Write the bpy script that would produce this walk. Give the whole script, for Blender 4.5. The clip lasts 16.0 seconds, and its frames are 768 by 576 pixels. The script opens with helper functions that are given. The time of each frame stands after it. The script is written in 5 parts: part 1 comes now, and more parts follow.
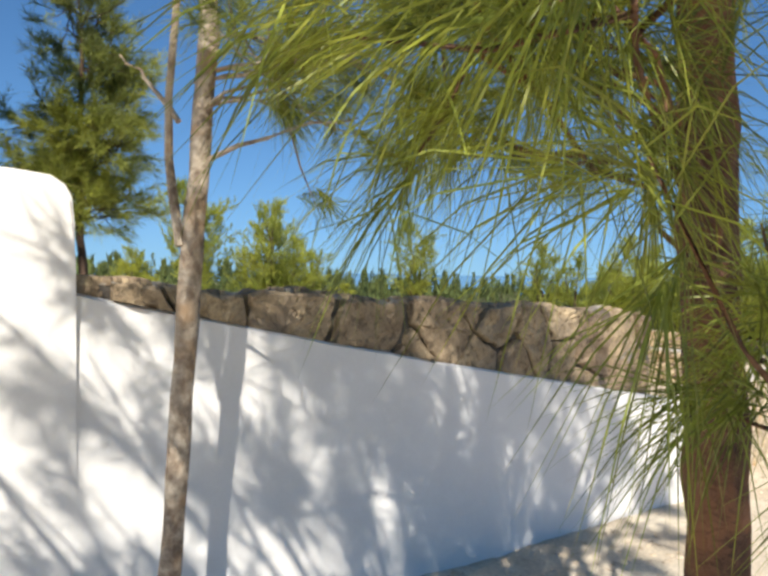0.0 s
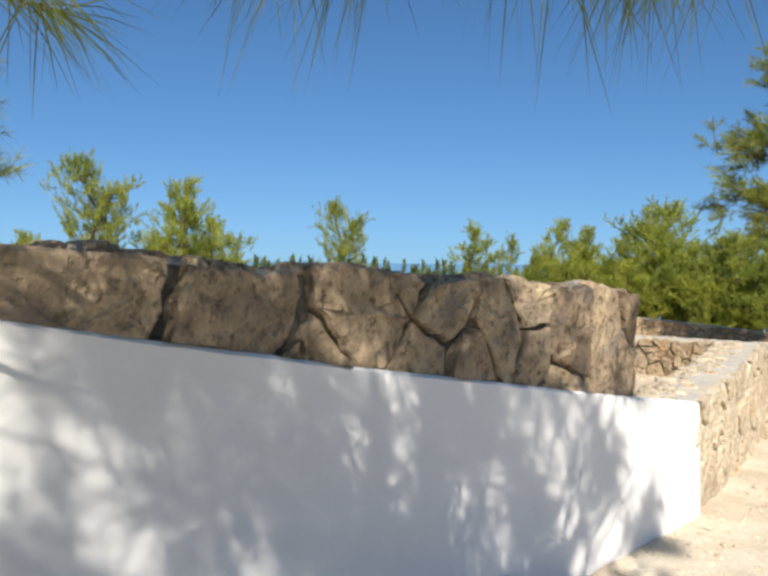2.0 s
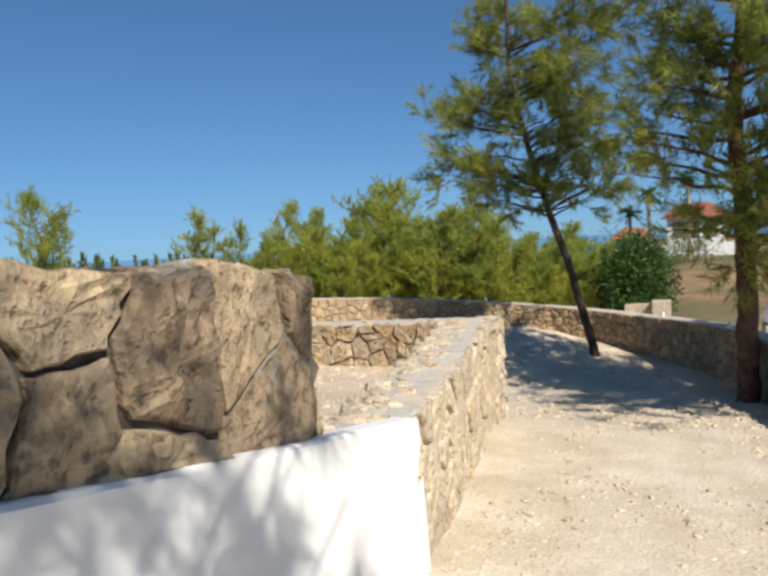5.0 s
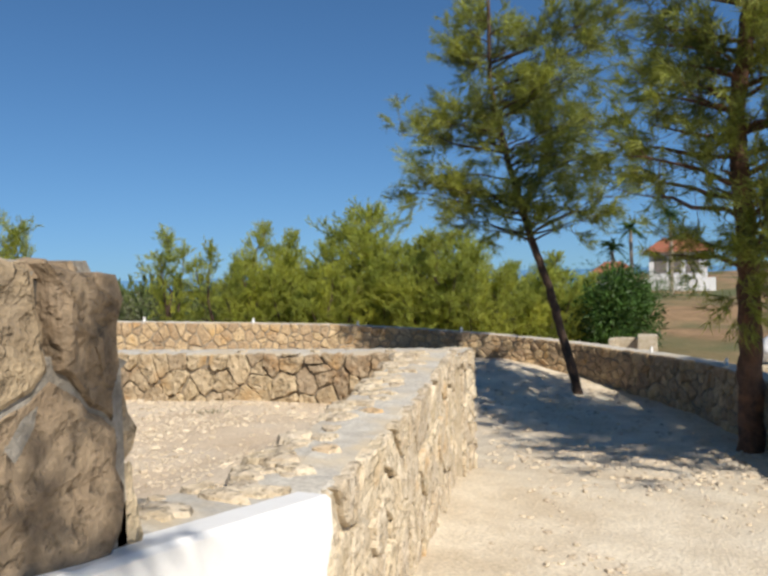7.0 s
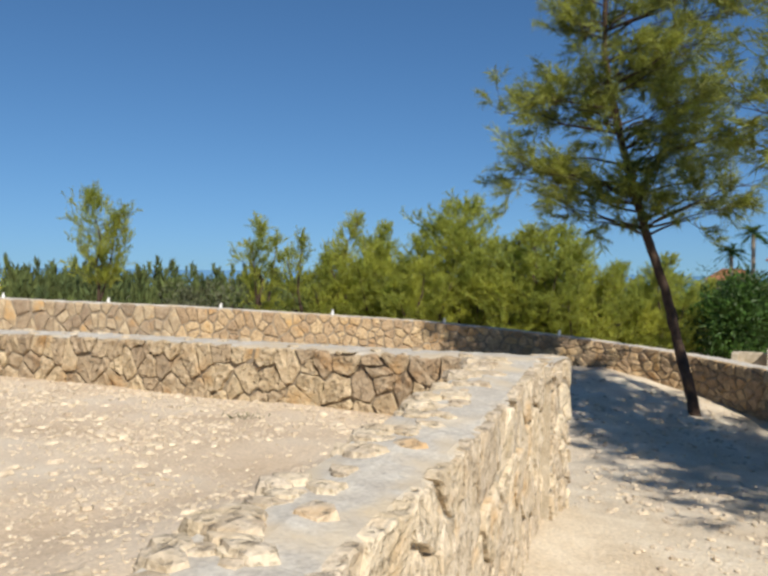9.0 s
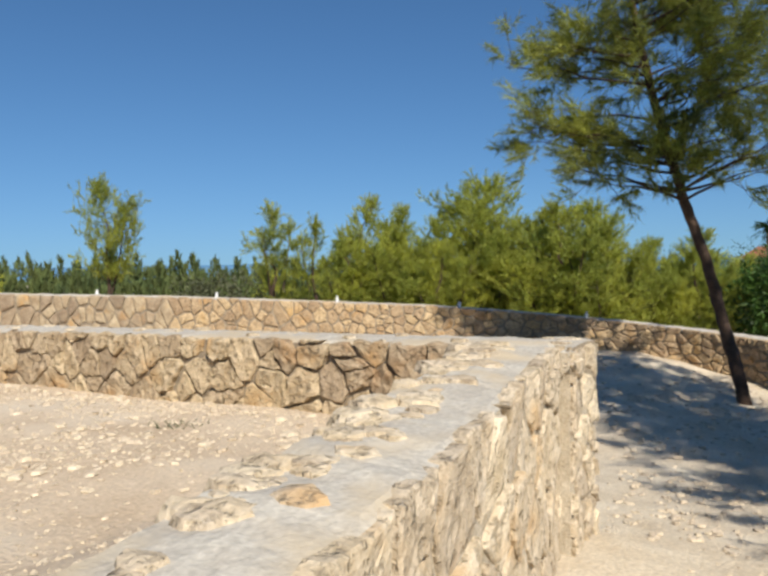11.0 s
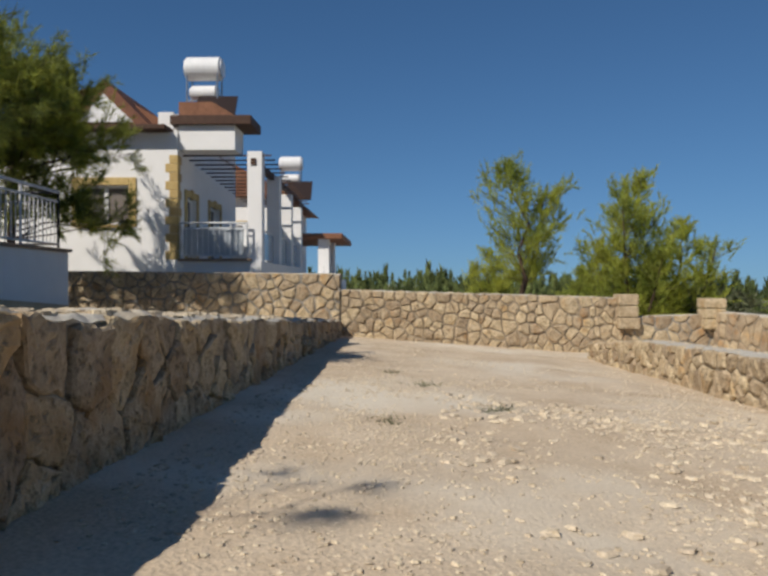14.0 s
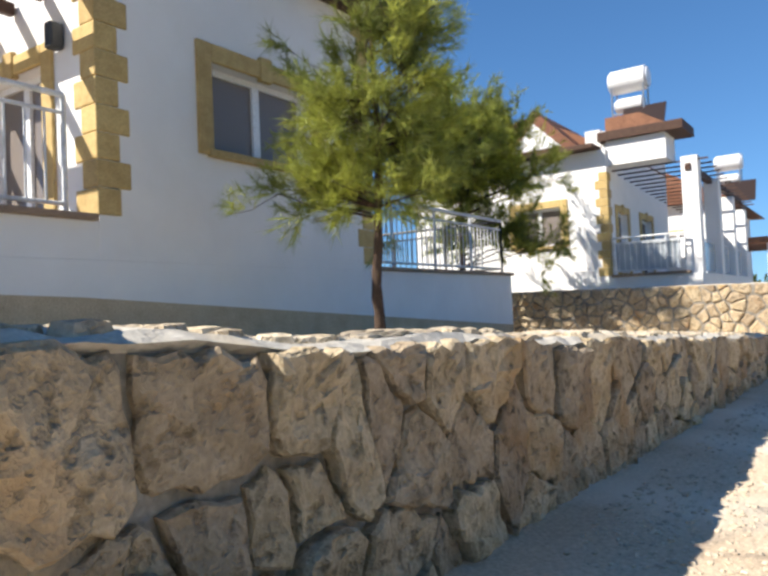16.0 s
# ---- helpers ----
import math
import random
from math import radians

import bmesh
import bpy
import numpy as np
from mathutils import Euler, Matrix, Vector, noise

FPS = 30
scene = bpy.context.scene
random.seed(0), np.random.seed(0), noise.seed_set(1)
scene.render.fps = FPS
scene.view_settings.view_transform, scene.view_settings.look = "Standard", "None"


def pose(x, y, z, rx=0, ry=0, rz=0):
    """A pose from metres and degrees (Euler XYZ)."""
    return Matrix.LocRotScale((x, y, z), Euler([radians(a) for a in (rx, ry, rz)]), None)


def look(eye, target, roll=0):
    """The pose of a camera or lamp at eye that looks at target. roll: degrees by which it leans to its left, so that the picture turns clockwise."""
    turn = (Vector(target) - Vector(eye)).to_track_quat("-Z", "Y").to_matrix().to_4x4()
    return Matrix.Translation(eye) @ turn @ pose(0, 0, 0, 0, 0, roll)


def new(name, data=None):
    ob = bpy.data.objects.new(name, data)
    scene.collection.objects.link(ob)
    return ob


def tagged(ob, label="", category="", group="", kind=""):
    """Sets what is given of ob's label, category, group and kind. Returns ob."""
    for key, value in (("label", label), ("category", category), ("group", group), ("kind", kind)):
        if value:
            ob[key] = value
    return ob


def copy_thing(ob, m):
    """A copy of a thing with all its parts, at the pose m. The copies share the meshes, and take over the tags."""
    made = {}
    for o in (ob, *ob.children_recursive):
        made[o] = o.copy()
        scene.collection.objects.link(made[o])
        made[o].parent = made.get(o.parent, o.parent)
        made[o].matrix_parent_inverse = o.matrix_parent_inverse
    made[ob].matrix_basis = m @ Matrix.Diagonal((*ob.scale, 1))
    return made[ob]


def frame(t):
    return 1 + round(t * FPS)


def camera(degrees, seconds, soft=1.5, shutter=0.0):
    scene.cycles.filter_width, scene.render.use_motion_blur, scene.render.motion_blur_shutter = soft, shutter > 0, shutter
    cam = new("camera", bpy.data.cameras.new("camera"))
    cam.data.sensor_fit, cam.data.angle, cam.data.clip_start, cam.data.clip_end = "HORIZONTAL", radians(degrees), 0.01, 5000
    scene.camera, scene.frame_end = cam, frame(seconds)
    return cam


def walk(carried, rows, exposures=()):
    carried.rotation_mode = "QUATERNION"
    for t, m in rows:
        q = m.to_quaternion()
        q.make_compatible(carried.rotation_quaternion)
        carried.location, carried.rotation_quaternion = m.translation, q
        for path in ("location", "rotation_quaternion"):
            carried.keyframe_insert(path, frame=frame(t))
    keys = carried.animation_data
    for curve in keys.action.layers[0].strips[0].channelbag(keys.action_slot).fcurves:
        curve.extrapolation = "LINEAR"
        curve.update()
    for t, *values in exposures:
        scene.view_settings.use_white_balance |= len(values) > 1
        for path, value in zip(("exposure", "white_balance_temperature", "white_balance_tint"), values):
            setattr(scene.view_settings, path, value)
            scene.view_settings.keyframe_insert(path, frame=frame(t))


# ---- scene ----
cam = camera(57.33, 16.0, soft=3.0)
# seconds, x, y, z, yaw, pitch, roll
ROWS = [
    (0.0, 0.037, 0.059, 1.656, 48.88, -1.50, -1.11),
    (0.5, -0.225, 0.271, 1.632, 49.89, -1.01, -1.29),
    (1.0, -0.519, 0.548, 1.547, 46.20, -2.00, -0.75),
    (1.5, -0.781, 0.873, 1.516, 45.73, -0.76, -1.13),
    (2.0, -0.948, 1.135, 1.528, 43.23, -2.36, -0.65),
    (2.5, -1.094, 1.435, 1.529, 40.88, -0.81, 0.96),
    (3.0, -1.159, 1.727, 1.517, 40.47, -0.47, 0.35),
    (3.5, -1.239, 2.034, 1.498, 37.74, -2.35, 2.14),
    (4.0, -1.418, 2.442, 1.448, 25.97, -3.22, 2.80),
    (4.5, -1.429, 2.682, 1.452, 22.75, -4.03, 3.01),
    (7.0, -1.591, 3.966, 1.330, 21.21, -1.49, 1.53),
    (7.5, -1.677, 4.264, 1.304, 20.92, -3.35, 1.06),
    (8.0, -1.720, 4.499, 1.313, 24.27, -1.69, -0.12),
    (10.5, -2.066, 5.979, 1.078, 31.32, -2.23, -0.17),
    (11.0, -2.102, 6.196, 1.080, 31.49, -2.46, 1.02),
    (11.5, -2.162, 6.407, 1.092, 39.03, -2.84, -0.14),
    (12.0, -2.317, 6.504, 1.077, 48.12, -3.18, 3.06),
    (12.5, -2.420, 6.466, 1.089, 58.99, -1.32, 2.92),
    (13.0, -2.431, 6.487, 1.097, 71.73, -1.70, -0.22),
    (13.5, -2.396, 6.477, 1.119, 81.34, -1.36, 0.31),
    (14.0, -2.406, 6.375, 1.144, 91.22, -0.22, 0.04),
    (14.5, -2.392, 6.340, 1.156, 100.54, 0.47, 1.42),
    (15.0, -2.364, 6.307, 1.170, 110.86, 2.05, 2.14),
    (15.5, -2.351, 6.253, 1.175, 119.87, 2.09, 3.48),
    (16.0, -2.335, 6.211, 1.171, 125.02, 1.82, 2.41),
]
walk(cam, [(t, pose(x, y, z, 90 + pitch, roll, yaw)) for t, x, y, z, yaw, pitch, roll in ROWS],
     exposures=((0.0, 0.48), (1.0, 0.50), (2.0, 0.44), (4.5, 0.28), (8.0, 0.22), (11.0, 0.22), (11.5, 0.22), (12.5, -0.02), (13.5, -0.08), (14.0, -0.2), (14.5, -0.25), (15.0, 0.25), (15.5, 0.65), (16.0, 0.95)))

# ---- world and sun ----
SUN_AZ, SUN_EL = math.atan2(0.77, -0.63), radians(41.5)
world = bpy.data.worlds.new("world")
scene.world = world
world.use_nodes = True
wn = world.node_tree
sky = wn.nodes.new("ShaderNodeTexSky")
sky.sky_type = "NISHITA"
sky.sun_disc = False
sky.sun_elevation, sky.sun_rotation = SUN_EL, SUN_AZ
sky.air_density, sky.dust_density, sky.ozone_density, sky.altitude = 0.75, 0.0, 2.0, 900
deep = wn.nodes.new("ShaderNodeMix")
deep.data_type, deep.blend_type = "RGBA", "MULTIPLY"
deep.inputs[0].default_value, deep.inputs[7].default_value = 1.0, (0.49, 0.79, 1.0, 1)
# the bright horizon is rolled off softly, channel by channel
part_of = wn.nodes.new("ShaderNodeVectorMath")
part_of.operation = "MULTIPLY_ADD"
part_of.inputs[1].default_value, part_of.inputs[2].default_value = (1 / 3.0, 1 / 6.0, 1 / 11.0), (1, 1, 1)
rolled = wn.nodes.new("ShaderNodeVectorMath")
rolled.operation = "DIVIDE"
wn.links.new(sky.outputs[0], deep.inputs[6])
wn.links.new(deep.outputs[2], part_of.inputs[0])
wn.links.new(deep.outputs[2], rolled.inputs[0])
wn.links.new(part_of.outputs[0], rolled.inputs[1])
wn.links.new(rolled.outputs[0], wn.nodes["Background"].inputs[0])
wn.nodes["Background"].inputs[1].default_value = 0.122
sun = new("sun", bpy.data.lights.new("sun", "SUN"))
sun.data.energy, sun.data.angle, sun.data.color = 5.0, radians(0.53), (1.0, 0.93, 0.82)
toward = Vector((math.sin(SUN_AZ) * math.cos(SUN_EL), math.cos(SUN_AZ) * math.cos(SUN_EL), math.sin(SUN_EL)))
sun.matrix_world = look(toward * 60, (0, 0, 0))


# ---- materials ----
def material(name, base, rough=0.85, metal=0.0, dark=None, scale=6.0, fine=60.0, bump=0.3, relief=0.01, vary=0.0, island=False,
             stain=None, stain_at=0.6, translucent=0.0, spec=0.3, grit=0.5, pits=0.0):
    """A surface with two scales of variation: base and dark mix by noise, fine grain in bump, a stain colour in patches."""
    m = bpy.data.materials.new(name)
    m.use_nodes = True
    nt = m.node_tree
    nodes, links = nt.nodes, nt.links
    bsdf = nodes["Principled BSDF"]
    bsdf.inputs["Roughness"].default_value, bsdf.inputs["Metallic"].default_value = rough, metal
    bsdf.inputs["Specular IOR Level"].default_value = spec
    co = nodes.new("ShaderNodeTexCoord")
    geo = nodes.new("ShaderNodeNewGeometry")
    n1 = nodes.new("ShaderNodeTexNoise")
    n1.inputs["Scale"].default_value, n1.inputs["Detail"].default_value, n1.inputs["Roughness"].default_value = scale, 7, 0.6
    n2 = nodes.new("ShaderNodeTexNoise")
    n2.inputs["Scale"].default_value, n2.inputs["Detail"].default_value = fine, 4
    for n in (n1, n2):
        links.new(geo.outputs["Position"], n.inputs["Vector"])
    mix = nodes.new("ShaderNodeMix")
    mix.data_type = "RGBA"
    dark = dark or tuple(c * 0.72 for c in base)
    mix.inputs[6].default_value, mix.inputs[7].default_value = (*dark, 1), (*base, 1)
    ramp = nodes.new("ShaderNodeMapRange")
    ramp.inputs[1].default_value, ramp.inputs[2].default_value = 0.35, 0.65
    links.new(n1.outputs["Fac"], ramp.inputs[0])
    links.new(ramp.outputs[0], mix.inputs[0])
    colour = mix.outputs[2]
    grain = nodes.new("ShaderNodeMix")
    grain.data_type, grain.blend_type = "RGBA", "MULTIPLY"
    grain.inputs[0].default_value = grit
    g = nodes.new("ShaderNodeMapRange")
    g.inputs[1].default_value, g.inputs[2].default_value, g.inputs[3].default_value, g.inputs[4].default_value = 0.3, 0.7, 0.6, 1.25
    links.new(n2.outputs["Fac"], g.inputs[0])
    links.new(colour, grain.inputs[6])
    links.new(g.outputs[0], grain.inputs[7])
    colour = grain.outputs[2]
    if stain:
        n3 = nodes.new("ShaderNodeTexNoise")
        n3.inputs["Scale"].default_value, n3.inputs["Detail"].default_value = scale * 0.35, 6
        links.new(geo.outputs["Position"], n3.inputs["Vector"])
        r3 = nodes.new("ShaderNodeMapRange")
        r3.inputs[1].default_value, r3.inputs[2].default_value = stain_at - 0.06, stain_at + 0.1
        links.new(n3.outputs["Fac"], r3.inputs[0])
        s = nodes.new("ShaderNodeMix")
        s.data_type = "RGBA"
        s.inputs[7].default_value = (*stain, 1)
        links.new(r3.outputs[0], s.inputs[0])
        links.new(colour, s.inputs[6])
        colour = s.outputs[2]
    dents = None
    if pits:
        n4 = nodes.new("ShaderNodeTexNoise")
        n4.inputs["Scale"].default_value, n4.inputs["Detail"].default_value, n4.inputs["Roughness"].default_value = pits, 3, 0.6
        links.new(geo.outputs["Position"], n4.inputs["Vector"])
        dents = nodes.new("ShaderNodeMapRange")
        dents.inputs[1].default_value, dents.inputs[2].default_value = 0.52, 0.72
        links.new(n4.outputs["Fac"], dents.inputs[0])
        # cavity shade put into the colour: the pits are tinted darker
        pit_shade = nodes.new("ShaderNodeMix")
        pit_shade.data_type = "RGBA"
        pit_shade.inputs[7].default_value = (*(c * 0.55 for c in dark), 1)
        links.new(dents.outputs[0], pit_shade.inputs[0])
        links.new(colour, pit_shade.inputs[6])
        colour = pit_shade.outputs[2]
    if vary:
        hsv = nodes.new("ShaderNodeHueSaturation")
        rnd = geo.outputs["Random Per Island"] if island else nodes.new("ShaderNodeObjectInfo").outputs["Random"]
        v = nodes.new("ShaderNodeMapRange")
        v.inputs[3].default_value, v.inputs[4].default_value = 1 - vary, 1 + vary
        links.new(rnd, v.inputs[0])
        links.new(v.outputs[0], hsv.inputs["Value"])
        h = nodes.new("ShaderNodeMath")
        h.operation = "MULTIPLY_ADD"
        h.inputs[1].default_value, h.inputs[2].default_value = 0.05 * vary, 0.5 - 0.025 * vary
        links.new(rnd, h.inputs[0])
        links.new(h.outputs[0], hsv.inputs["Hue"])
        links.new(colour, hsv.inputs["Color"])
        colour = hsv.outputs[0]
    links.new(colour, bsdf.inputs["Base Color"])
    if bump:
        add = nodes.new("ShaderNodeMath")
        add.operation = "MULTIPLY_ADD"
        add.inputs[1].default_value = 0.6
        links.new(n2.outputs["Fac"], add.inputs[0])
        links.new(n1.outputs["Fac"], add.inputs[2])
        if pits:
            less = nodes.new("ShaderNodeMath")
            less.operation = "MULTIPLY_ADD"
            less.inputs[1].default_value = -0.7
            links.new(dents.outputs[0], less.inputs[0])
            links.new(add.outputs[0], less.inputs[2])
            add = less
        b = nodes.new("ShaderNodeBump")
        b.inputs["Strength"].default_value, b.inputs["Distance"].default_value = bump, relief
        links.new(add.outputs[0], b.inputs["Height"])
        links.new(b.outputs[0], bsdf.inputs["Normal"])
    if translucent:
        t = nodes.new("ShaderNodeBsdfTranslucent")
        links.new(colour, t.inputs["Color"])
        ms = nodes.new("ShaderNodeMixShader")
        ms.inputs[0].default_value = translucent
        links.new(bsdf.outputs[0], ms.inputs[1])
        links.new(t.outputs[0], ms.inputs[2])
        links.new(ms.outputs[0], nodes["Material Output"].inputs["Surface"])
    return m


def glass_material(name, tint, rough=0.03, spec=0.9):
    m = bpy.data.materials.new(name)
    m.use_nodes = True
    b = m.node_tree.nodes["Principled BSDF"]
    b.inputs["Base Color"].default_value = (*tint, 1)
    b.inputs["Roughness"].default_value, b.inputs["Specular IOR Level"].default_value = rough, spec
    return m


PLASTER = material("white_plaster", (0.82, 0.81, 0.79), 0.9, scale=3, fine=60, bump=0.15, relief=0.003, dark=(0.78, 0.77, 0.75), grit=0.05)
HOUSE_PLASTER = material("house_plaster", (0.80, 0.79, 0.78), 0.85, scale=2, fine=120, bump=0.12, relief=0.003, dark=(0.76, 0.75, 0.74), grit=0.05)
STONE = material("limestone", (0.57, 0.455, 0.31), 0.92, scale=9, fine=75, bump=1.0, relief=0.016, vary=0.2, dark=(0.42, 0.32, 0.20), stain=(0.42, 0.26, 0.12), stain_at=0.62, pits=26)
STONE_GREY = material("weathered_limestone", (0.44, 0.34, 0.22), 0.93, scale=9, fine=70, bump=1.0, relief=0.012, vary=0.25, dark=(0.26, 0.195, 0.125), stain=(0.17, 0.14, 0.11), stain_at=0.6, pits=24)
STONE_PALE = material("pale_limestone", (0.66, 0.565, 0.43), 0.92, scale=8, fine=60, bump=0.9, relief=0.013, vary=0.14, dark=(0.50, 0.40, 0.27), stain=(0.55, 0.36, 0.18), stain_at=0.66, pits=26)
STONE_OCHRE = material("ochre_limestone", (0.55, 0.41, 0.255), 0.92, scale=10, fine=60, bump=1.0, relief=0.016, vary=0.2, dark=(0.43, 0.31, 0.185), stain=(0.50, 0.32, 0.15), stain_at=0.6, pits=24)
STONE_FIELD = material("limestone_small", (0.44, 0.35, 0.24), 0.92, scale=8, fine=45, bump=0.8, relief=0.02, vary=0.24, island=True, dark=(0.31, 0.23, 0.15), stain=(0.44, 0.27, 0.12), stain_at=0.62)
MORTAR = material("mortar", (0.36, 0.33, 0.285), 0.95, scale=9, fine=60, bump=0.9, relief=0.016, dark=(0.19, 0.17, 0.14))
MORTAR_TAN = material("tan_mortar", (0.36, 0.30, 0.22), 0.95, scale=9, fine=80, bump=0.8, relief=0.012, dark=(0.22, 0.175, 0.125))
MORTAR_DARK = material("dark_weathered_mortar", (0.12, 0.11, 0.095), 0.95, scale=9, fine=80, bump=0.8, relief=0.015, dark=(0.07, 0.06, 0.05))
MORTAR_PALE = material("pale_mortar", (0.57, 0.50, 0.39), 0.95, scale=9, fine=80, bump=0.8, relief=0.015, dark=(0.42, 0.35, 0.25))
CEMENT = material("cement_capping", (0.57, 0.535, 0.465), 0.9, scale=9, fine=60, bump=0.8, relief=0.008, dark=(0.46, 0.42, 0.36), stain=(0.55, 0.46, 0.33), stain_at=0.55)
EARTH = material("pale_earth", (0.72, 0.635, 0.50), 0.96, scale=2.2, fine=45, bump=0.9, relief=0.018, dark=(0.57, 0.475, 0.35), stain=(0.50, 0.40, 0.28), stain_at=0.64)
GRAVEL = material("limestone_gravel", (0.66, 0.54, 0.40), 0.96, scale=1.6, fine=60, bump=0.8, relief=0.014, dark=(0.53, 0.41, 0.285), stain=(0.70, 0.62, 0.50), stain_at=0.56)
PEBBLE = material("loose_limestone", (0.66, 0.555, 0.425), 0.95, scale=20, fine=90, bump=0.5, vary=0.18, island=True, dark=(0.52, 0.43, 0.31))
SCRUB = material("dry_scrub", (0.36, 0.23, 0.125), 0.97, scale=0.35, fine=3, bump=0.8, relief=0.1, dark=(0.19, 0.125, 0.06), stain=(0.10, 0.11, 0.045), stain_at=0.52)
SEA = material("sea", (0.05, 0.14, 0.26), 0.12, scale=0.02, fine=0.3, bump=0.1, dark=(0.025, 0.09, 0.2), spec=0.5)
OCHRE = material("ochre_stone_trim", (0.55, 0.405, 0.18), 0.85, scale=9, fine=70, bump=0.5, relief=0.006, vary=0.1, dark=(0.46, 0.325, 0.135))
SILL = material("brown_sill", (0.34, 0.24, 0.17), 0.7, scale=9, fine=80, bump=0.3)
FOOTING = material("beige_footing", (0.56, 0.45, 0.31), 0.92, scale=4, fine=60, bump=0.4, dark=(0.46, 0.36, 0.24))
UPVC = material("white_plastic", (0.82, 0.82, 0.82), 0.35, scale=5, fine=50, bump=0.02, dark=(0.8, 0.8, 0.8), spec=0.5)
RAIL = material("white_painted_rail", (0.74, 0.75, 0.76), 0.45, scale=9, fine=90, bump=0.05, spec=0.5)
DARK_RAIL = material("dark_rail", (0.05, 0.055, 0.06), 0.5, scale=9, fine=90, bump=0.05, spec=0.5)
GLASS = glass_material("window_glass", (0.20, 0.175, 0.16), 0.16, 0.25)
BLUE_GLASS = glass_material("balcony_glass", (0.42, 0.46, 0.50), 0.15, 0.4)
ROOF_WOOD = material("dark_stained_timber", (0.085, 0.045, 0.03), 0.7, scale=9, fine=90, bump=0.3, dark=(0.06, 0.03, 0.02))
ROOF_TILE = material("brown_roof_tile", (0.24, 0.11, 0.065), 0.8, scale=5, fine=40, bump=0.5, relief=0.02, vary=0.15, dark=(0.17, 0.075, 0.045))
RED_TILE = material("red_roof_tile", (0.31, 0.13, 0.075), 0.8, scale=2, fine=20, bump=0.5, relief=0.02, dark=(0.32, 0.11, 0.06))
TANK = material("white_tank", (0.80, 0.80, 0.79), 0.3, scale=4, fine=50, bump=0.02, dark=(0.74, 0.74, 0.74), spec=0.5)
STEEL = material("galvanised_steel", (0.45, 0.46, 0.47), 0.4, 0.8, scale=9, fine=60, bump=0.1)
PANEL = glass_material("solar_panel", (0.03, 0.02, 0.018), 0.3, 0.25)
BARK = material("pine_bark", (0.19, 0.105, 0.065), 0.95, scale=14, fine=55, bump=1.0, relief=0.03, dark=(0.085, 0.05, 0.035), stain=(0.26, 0.13, 0.07), stain_at=0.57)
BARK_GREY = material("grey_bark", (0.52, 0.45, 0.36), 0.95, scale=18, fine=60, bump=1.0, relief=0.014, dark=(0.22, 0.165, 0.12), stain=(0.40, 0.27, 0.16), stain_at=0.6)
BARK_DARK = material("dark_bark", (0.10, 0.065, 0.045), 0.95, scale=14, fine=55, bump=0.9, relief=0.02, dark=(0.06, 0.04, 0.03))
NEEDLE = material("pine_needles", (0.44, 0.46, 0.08), 0.5, scale=1.3, fine=9, bump=0, vary=0.4, island=True, dark=(0.16, 0.19, 0.055), translucent=0.5, spec=0.35)
NEEDLE_NEAR = material("long_pine_needles", (0.44, 0.46, 0.07), 0.42, scale=3.0, fine=12, bump=0, vary=0.4, island=True, dark=(0.14, 0.19, 0.05), translucent=0.5, spec=0.4)
NEEDLE_FAR = material("young_pine_needles", (0.54, 0.55, 0.095), 0.55, scale=0.9, fine=5, bump=0, vary=0.4, island=True, dark=(0.28, 0.33, 0.07), translucent=0.55, spec=0.3)
DEEP_LEAF = material("deep_green_leaves", (0.09, 0.18, 0.03), 0.5, scale=1.2, fine=6, bump=0, vary=0.35, island=True, dark=(0.03, 0.06, 0.015), translucent=0.3, spec=0.3)
OLIVE_LEAF = material("olive_leaves", (0.15, 0.16, 0.085), 0.55, scale=1.0, fine=6, bump=0, vary=0.3, island=True, dark=(0.085, 0.095, 0.05), translucent=0.25, spec=0.3)
WOODS = material("far_cypress_leaves", (0.18, 0.215, 0.07), 0.7, scale=0.3, fine=3, bump=0, vary=0.4, island=True, dark=(0.07, 0.10, 0.04), translucent=0.3, spec=0.2)


# ---- building helpers ----
def mesh_object(name, verts, faces, mat, parent=None, label="", smooth=False):
    me = bpy.data.meshes.new(name)
    me.from_pydata([tuple(v) for v in verts], [], faces)
    me.materials.append(mat)
    if smooth:
        me.polygons.foreach_set("use_smooth", [True] * len(me.polygons))
    me.update()
    ob = new(name, me)
    if parent:
        ob.parent = parent
    if label:
        tagged(ob, label)
    return ob


def part(name, bm, mat, parent=None, label="", smooth=False):
    me = bpy.data.meshes.new(name)
    bm.to_mesh(me)
    bm.free()
    me.materials.append(mat)
    if smooth:
        me.polygons.foreach_set("use_smooth", [True] * len(me.polygons))
    ob = new(name, me)
    if parent:
        ob.parent = parent
    if label:
        tagged(ob, label)
    return ob


def thing(name, label, category, group="", kind=""):
    return tagged(new(name), label, category, group, kind)


def boxes(spans, bevel=0.0):
    """One bmesh of boxes, each (x0, x1, y0, y1, z0, z1)."""
    bm = bmesh.new()
    for x0, x1, y0, y1, z0, z1 in spans:
        m = Matrix.LocRotScale(((x0 + x1) / 2, (y0 + y1) / 2, (z0 + z1) / 2), None, (abs(x1 - x0), abs(y1 - y0), abs(z1 - z0)))
        bmesh.ops.create_cube(bm, size=1, matrix=m)
    if bevel:
        bmesh.ops.bevel(bm, geom=bm.edges[:], offset=bevel, segments=2, affect="EDGES", profile=0.6)
    return bm


